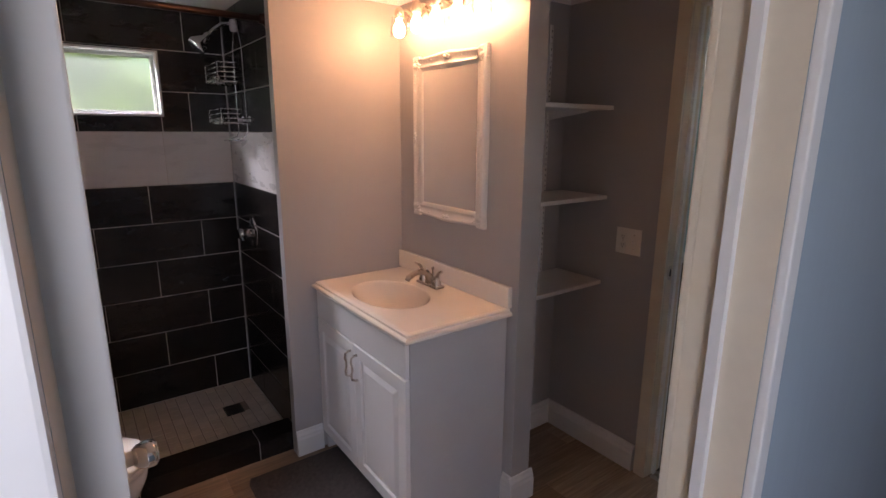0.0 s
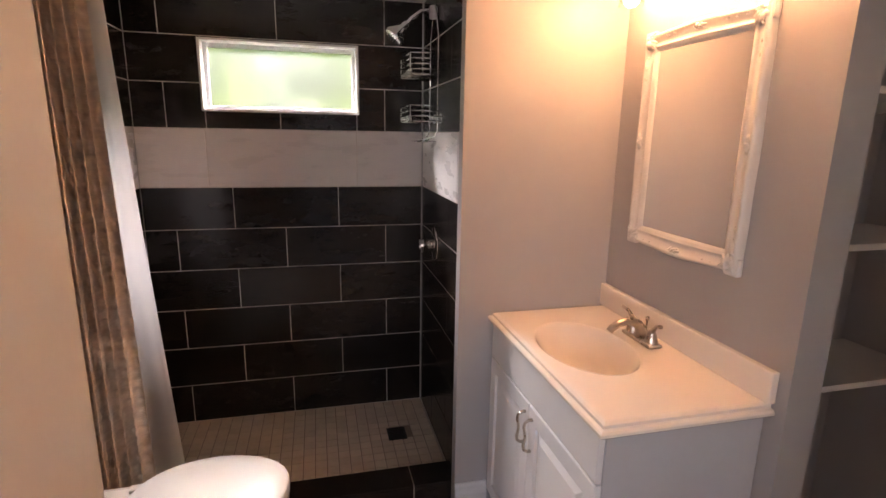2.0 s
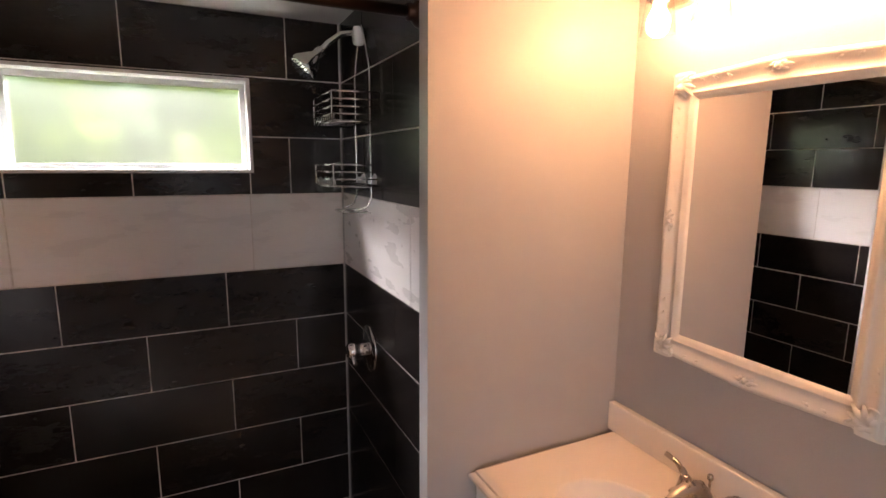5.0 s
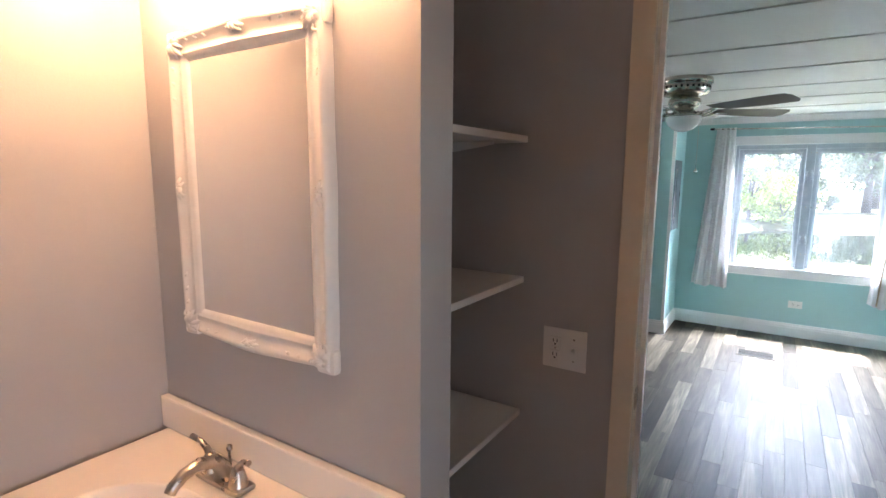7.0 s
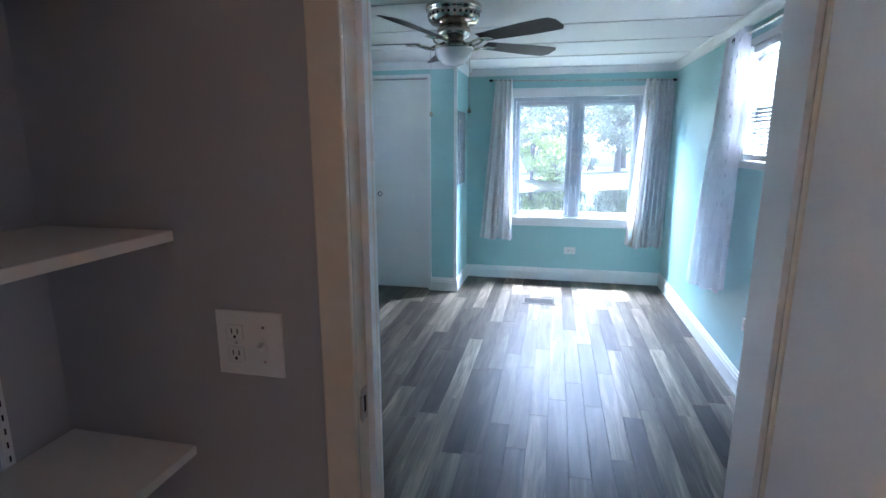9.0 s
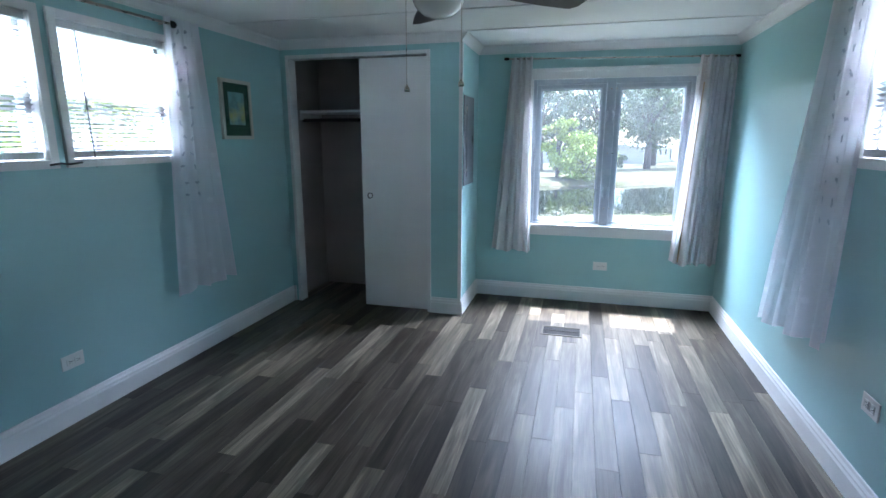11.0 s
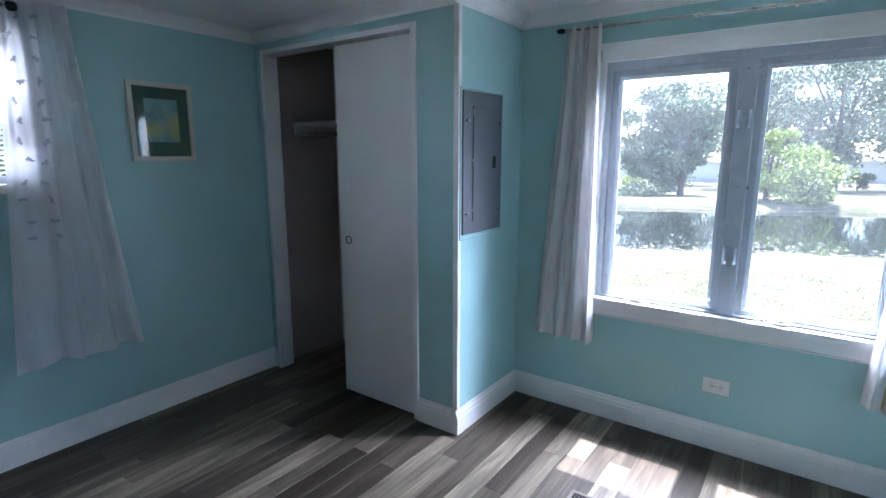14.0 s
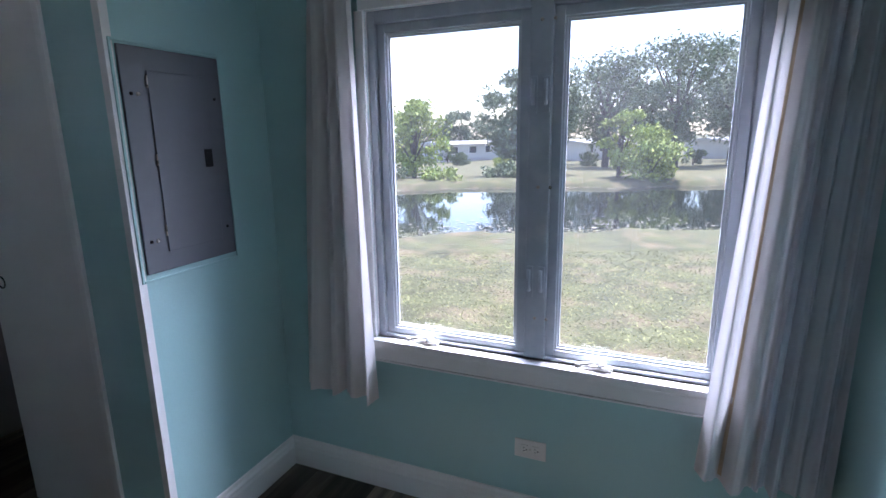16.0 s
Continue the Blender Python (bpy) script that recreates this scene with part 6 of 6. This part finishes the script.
def tree(kind, label, at, height, crown_w, mat, seed, trunk_h=0.35, leaf=0.16, clumps=26, per=130, category="tree", lean=0.0, group=""):
    """A tapered trunk with limbs and a crown of many small leaves in uneven clumps."""
    rnd = random.Random(seed)
    rng = np.random.default_rng(seed)
    t = thing(kind, label, category, group, at=tuple(at))
    r0 = height * 0.022 + 0.03
    bm = bmesh.new()
    tops = []
    th = height * trunk_h
    tube(bm, [(0, 0, -0.2), (lean * 0.2, 0, th * 0.5), (lean * 0.5, 0.05, th), (lean, 0.05, height * 0.75)], [r0 * 1.3, r0, r0 * 0.8, r0 * 0.25], 10)
    centers = []
    for k in range(clumps):
        a = rnd.uniform(0, 6.28)
        zz = rnd.uniform(trunk_h * 0.75, 1.0)
        rr = crown_w * 0.5 * math.sqrt(max(0.05, 1 - ((zz - (trunk_h + 1) / 2) / (1 - trunk_h) * 1.5) ** 2)) * rnd.uniform(0.25, 1)
        c = Vector((lean + rr * math.cos(a), rr * math.sin(a), height * zz - 0.08 * height))
        centers.append((c, crown_w * rnd.uniform(0.09, 0.20)))
    for c, r in centers[:: 3]:
        z0 = th * rnd.uniform(0.7, 1.1)
        mid = Vector((c.x * 0.45, c.y * 0.45, (z0 + c.z) / 2 + 0.1))
        tube(bm, [(lean * 0.4, 0, z0), mid, c], [r0 * 0.5, r0 * 0.3, r0 * 0.08], 6)
    part("trunk", bm, M["bark"], t)
    vs = []
    for c, r in centers:
        d = rng.normal(size=(per, 3))
        d /= np.linalg.norm(d, axis=1)[:, None]
        p = np.array(c) + d * (r * rng.uniform(0.35, 1.15, (per, 1))) * np.array([1, 1, 0.75])
        u = rng.normal(size=(per, 3))
        u /= np.linalg.norm(u, axis=1)[:, None]
        w = np.cross(u, rng.normal(size=(per, 3)))
        w /= np.linalg.norm(w, axis=1)[:, None]
        L = leaf * rng.uniform(0.6, 1.4, (per, 1))
        vs.append(np.stack([p - u * L, p + w * L * 0.45, p + u * L, p - w * L * 0.45], 1))
    v = np.concatenate(vs)
    me = bpy.data.meshes.new("crown")
    me.from_pydata(v.reshape(-1, 3).tolist(), [], np.arange(4 * len(v)).reshape(-1, 4).tolist())
    me.materials.append(mat)
    new("crown", me).parent = t
    return t


OAK, LIGHT = M["leaf"], M["leaf_light"]
tree("young_tree", "small leafy tree on the far grass bank beyond the pond", out(-1.5, 29, fall(29)), 4.3, 3.8, LIGHT, 11, 0.22, 0.13, 44, 110)
tree("bank_tree", "full-crowned leafy tree on the grass bank beyond the pond", out(4.7, 31, fall(31)), 6.0, 4.2, OAK, 17, 0.18, 0.13, 60, 150)
tree("waterside_shrub", "bright green shrub at the edge of the pond", out(10.0, 24.6, 0.1), 2.4, 3.6, LIGHT, 12, 0.05, 0.10, 34, 150, "shrub")
tree("waterside_tree", "light green young tree at the edge of the pond", out(8.7, 25.2, 0.1), 4.0, 1.8, LIGHT, 13, 0.15, 0.10, 24, 130)
k = 0
for side, far, h, w in ((6.3, 31, 5.6, 3.6), (13.0, 41, 9.0, 8), (18.0, 40, 9.6, 8), (23.5, 42, 10.5, 9), (29, 44, 11, 9), (10.5, 50, 9.5, 8), (36, 46, 11, 9), (21, 54, 11, 9), (31, 54, 12, 9), (43, 50, 12, 9)):
    tree("oak_tree", "tall open-crowned oak behind the pond", out(side, far, fall(far)), h, w, OAK, 30 + k, 0.42, 0.15, 66, 110, group="oaks beyond the pond")
    k += 1
for side, far, h, w in ((-14, 78, 5.5, 8), (-7, 76, 5.6, 8), (0.5, 80, 6, 9), (7, 78, 6, 8), (-22, 78, 6, 8), (-30, 78, 6.5, 9), (3.4, 82, 7, 8)):
    tree("distant_tree", "low distant tree behind the far houses", out(side, far, fall(far)), h, w, OAK, 60 + k, 0.15, 0.24, 26, 110, group="distant trees")
    k += 1
for x, y, h, w in ((1.5, 15, 3.5, 5), (5.5, 16, 3.2, 5), (9.5, 15, 3.6, 5), (13.5, 17, 3.4, 5), (18, 19, 4.0, 6), (-1.2, 6.5, 4.5, 4.2), (-3.6, 9.5, 5.5, 5), (23, 22, 4.6, 7)):
    tree("garden_tree", "leafy green garden tree beside the home", (x, y, GZ), h, w, OAK if k % 2 else LIGHT, 90 + k, 0.12, 0.13, 34, 120, group="garden trees")
    k += 1
for x, y, h, w in ((2, -14, 4.0, 5), (7, -15, 4.5, 5), (-2, -13, 4.5, 5)):
    tree("garden_tree", "leafy green garden tree beside the home", (x, y, GZ), h, w, OAK, 120 + k, 0.12, 0.15, 26, 100, group="garden trees")
    k += 1


for side, far, h, w in ((6.6, 36, 1.4, 2.6), (1.6, 50, 1.2, 2.0), (-2.6, 52, 1.2, 2.0), (8.5, 46, 1.2, 2.6), (12.5, 44, 1.1, 2.2), (-4.5, 44, 1.0, 2.0), (0.8, 60, 2.2, 2.0), (2.2, 54, 1.0, 2.2), (5.5, 44, 1.3, 2.4), (16.5, 41, 1.2, 2.0), (20.5, 42, 1.2, 2.0), (-8, 44, 1.3, 2.2), (3.3, 26.5, 0.7, 2.2), (-3.0, 25.6, 0.6, 2.6), (0.2, 25.4, 0.5, 2.4)):
    tree("garden_shrub", "low rounded shrub on the far bank", out(side, far, fall(far) + 0.1), h, w, LIGHT if k % 3 == 0 else OAK, 150 + k, 0.05, 0.09, 16, 80, "shrub", group="shrubs on the far bank")
    k += 1


def shore(seed, base, width, n, name, label, col):
    """Pale scum and bits of leaf lying along a shoreline."""
    rng = np.random.default_rng(seed)
    s = rng.uniform(-26, 26, n)
    wob = 0.35 * np.sin(s * 0.5) + 0.25 * np.sin(s * 1.3 + 1) + 0.15 * np.sin(s * 3.1)
    f = base + wob * (1 if base < 20 else 0.8) + rng.exponential(width, n) * (1 if base < 20 else -1)
    c = np.c_[EYE.x + RT.x * s + FW.x * f, EYE.y + RT.y * s + FW.y * f, np.full(n, GZ - 0.15) + rng.uniform(0, 0.006, n)]
    a, L, w = rng.uniform(0, 3.14, n), rng.uniform(0.02, 0.11, n), rng.uniform(0.012, 0.035, n)
    u, v = np.c_[np.cos(a) * L, np.sin(a) * L, 0 * a], np.c_[-np.sin(a) * w, np.cos(a) * w, 0 * a]
    q = np.stack([c - u, c + v, c + u, c - v], 1)
    me = bpy.data.meshes.new(name)
    me.from_pydata(q.reshape(-1, 3).tolist(), [], np.arange(4 * n).reshape(-1, 4).tolist())
    me.materials.append(material(name + "_surface", col, 0.8, var=0.3, scale=3, random_by="island", spread=0.3))
    tagged(new(name, me), label, "debris", kind="stuff")


shore(5, 12.0, 0.75, 5200, "pond_scum", "pale scum and leaf litter along the near shoreline", (0.31, 0.30, 0.23))
shore(6, 23.75, 0.35, 3200, "pond_litter", "pale litter along the far shoreline of the pond", (0.40, 0.36, 0.27))


def mobile_home(at, ang, L=12.0, W=5.0, seed=0):
    rnd = random.Random(seed)
    h = thing("mobile_home", "low white mobile home with a pale roof on the far bank", "house", "homes beyond the pond", at=tuple(at), rz=ang)
    part("wall", B(-L / 2, L / 2, -W / 2, W / 2, 0.4, 2.25), M["siding"], h)
    part("skirting", B(-L / 2 + 0.05, L / 2 - 0.05, -W / 2 + 0.05, W / 2 - 0.05, -0.3, 0.4), M["grout"], h)
    bm = bmesh.new()
    vs = [(-L / 2 - 0.3, -W / 2 - 0.35, 2.25), (L / 2 + 0.3, -W / 2 - 0.35, 2.25), (L / 2 + 0.3, 0, 2.62), (-L / 2 - 0.3, 0, 2.62), (-L / 2 - 0.3, W / 2 + 0.35, 2.25), (L / 2 + 0.3, W / 2 + 0.35, 2.25)]
    v = [bm.verts.new(p) for p in vs]
    for q in ((0, 1, 2, 3), (3, 2, 5, 4), (0, 3, 4), (1, 5, 2), (0, 4, 5, 1)):
        bm.faces.new([v[i] for i in q])
    part("roof", bm, M["roof"], h)
    x = -L / 2 + 0.9
    while x < L / 2 - 1.4:
        w = rnd.choice((0.9, 1.2, 0.8))
        z0 = 1.15 if rnd.random() < 0.75 else 0.45
        for s in (-1, 1):
            y = s * W / 2
            win = part("window", B(x, x + w, min(y, y + 0.04 * s), max(y, y + 0.04 * s), z0, 1.95), M["sash_dark"], h, "dark window")
            bm = bmesh.new()
            for q in ((x - 0.07, x, z0 - 0.07, 2.02), (x + w, x + w + 0.07, z0 - 0.07, 2.02), (x, x + w, z0 - 0.07, z0), (x, x + w, 1.95, 2.02)):
                box(bm, q[0], q[1], min(y, y + 0.07 * s), max(y, y + 0.07 * s), q[2], q[3])
            part("frame", bm, M["trim"], win)
        x += w + rnd.uniform(0.8, 1.8)
    for k in range(3):
        part("carport_post", tube(bmesh.new(), [(L / 2 + 0.5 + k * 1.5, -W / 2, -0.3), (L / 2 + 0.5 + k * 1.5, -W / 2, 2.1)], 0.05, 8), M["siding"], h)
    part("carport_roof", B(L / 2 + 0.31, L / 2 + 4, -W / 2 - 0.3, W / 2, 2.1, 2.2), M["roof"], h)
    return h


for k, (side, far) in enumerate(((-13, 66), (2.5, 67), (19.0, 66), (36, 66), (-33, 66))):
    mobile_home(out(side, far, fall(far)), -23 + (4, -7, 3, -2, 6)[k], (11, 9, 12, 12, 10)[k], 5, 40 + k)

# ---- floor planks, mosaic and wall tiles, last ----


def planks(name, x0, x1, y0, y1, w, L, mat, z, seed, parent):
    rnd = random.Random(seed)
    cache = {}
    y = y0
    while y < y1 - 0.004:
        wy = min(w, y1 - y)
        x = x0 - rnd.uniform(0, L)
        while x < x1:
            a, b = max(x, x0), min(x + L, x1)
            if b - a > 0.01:
                key = (round(b - a, 3), round(wy, 3))
                if key not in cache:
                    bm = bmesh.new()
                    c = 0.0007
                    l_, w_ = b - a - 0.0006, wy - 0.0006
                    r0 = [bm.verts.new(p) for p in ((0, 0, -0.005), (l_, 0, -0.005), (l_, w_, -0.005), (0, w_, -0.005))]
                    r1 = [bm.verts.new(p) for p in ((0, 0, -c), (l_, 0, -c), (l_, w_, -c), (0, w_, -c))]
                    r2 = [bm.verts.new(p) for p in ((c, c, 0), (l_ - c, c, 0), (l_ - c, w_ - c, 0), (c, w_ - c, 0))]
                    for p, q in ((r0, r1), (r1, r2)):
                        for j in range(4):
                            bm.faces.new((p[j], p[(j + 1) % 4], q[(j + 1) % 4], q[j]))
                    bm.faces.new(r2)
                    bmesh.ops.recalc_face_normals(bm, faces=bm.faces)
                    me = bpy.data.meshes.new("plank")
                    bm.to_mesh(me)
                    bm.free()
                    me.materials.append(mat)
                    cache[key] = me
                o = new("plank", cache[key])
                o.parent = parent
                o.location = (a, y, z)
            x += L
        y += w


planks("plank", BX0 - 0.04, BX1, BYS, BYN, 0.0965, 0.915, M["wood"], 0.0, 5, bpy.data.objects["floor_bedroom"])
planks("plank", XWW, BX0 - 0.041, -4.0, -0.83, 0.15, 0.92, M["bathwood"], 0.0, 6, bpy.data.objects["floor_bath"])

MP = 0.0535
cells = [(i, j) for i in range(int(1.34 / MP)) for j in range(int(0.703 / MP) + 1)]
cells = [(i, j) for i, j in cells if not (-0.24 < -0.006 - (i + 0.5) * MP < -0.137 and -0.397 < -0.005 - (j + 0.5) * MP < -0.28)]
tile_me = None
rest = bmesh.new()
for n, (i, j) in enumerate(cells):
    x1, y1 = -0.006 - i * MP, -0.005 - j * MP
    y0 = max(y1 - MP + 0.004, -0.706)
    whole = y0 > -0.7055
    if y1 - y0 < 0.01:
        continue
    if n < 290 and whole:
        if tile_me is None:
            tb = bmesh.new()
            box(tb, 0, MP - 0.004, 0, MP - 0.004, 0, 0.004)
            bmesh.ops.bevel(tb, geom=[e for e in tb.edges if all(v.co.z > 0.003 for v in e.verts)], offset=0.001, segments=1, affect="EDGES")
            tile_me = bpy.data.meshes.new("mosaic_tile")
            bmesh.ops.recalc_face_normals(tb, faces=tb.faces)
            tb.to_mesh(tile_me)
            tb.free()
            tile_me.materials.append(M["mosaic"])
        o = new("mosaic_tile", tile_me)
        o.parent = pan
        o.location = (x1 - MP + 0.004, y0, 0.0302)
    else:
        box(rest, x1 - MP + 0.004, x1, y0, y1, 0.0302, 0.0342)
tagged(part("mosaic_tiles", rest, M["mosaic_far"], pan), kind="stuff")
add_tile_walls()
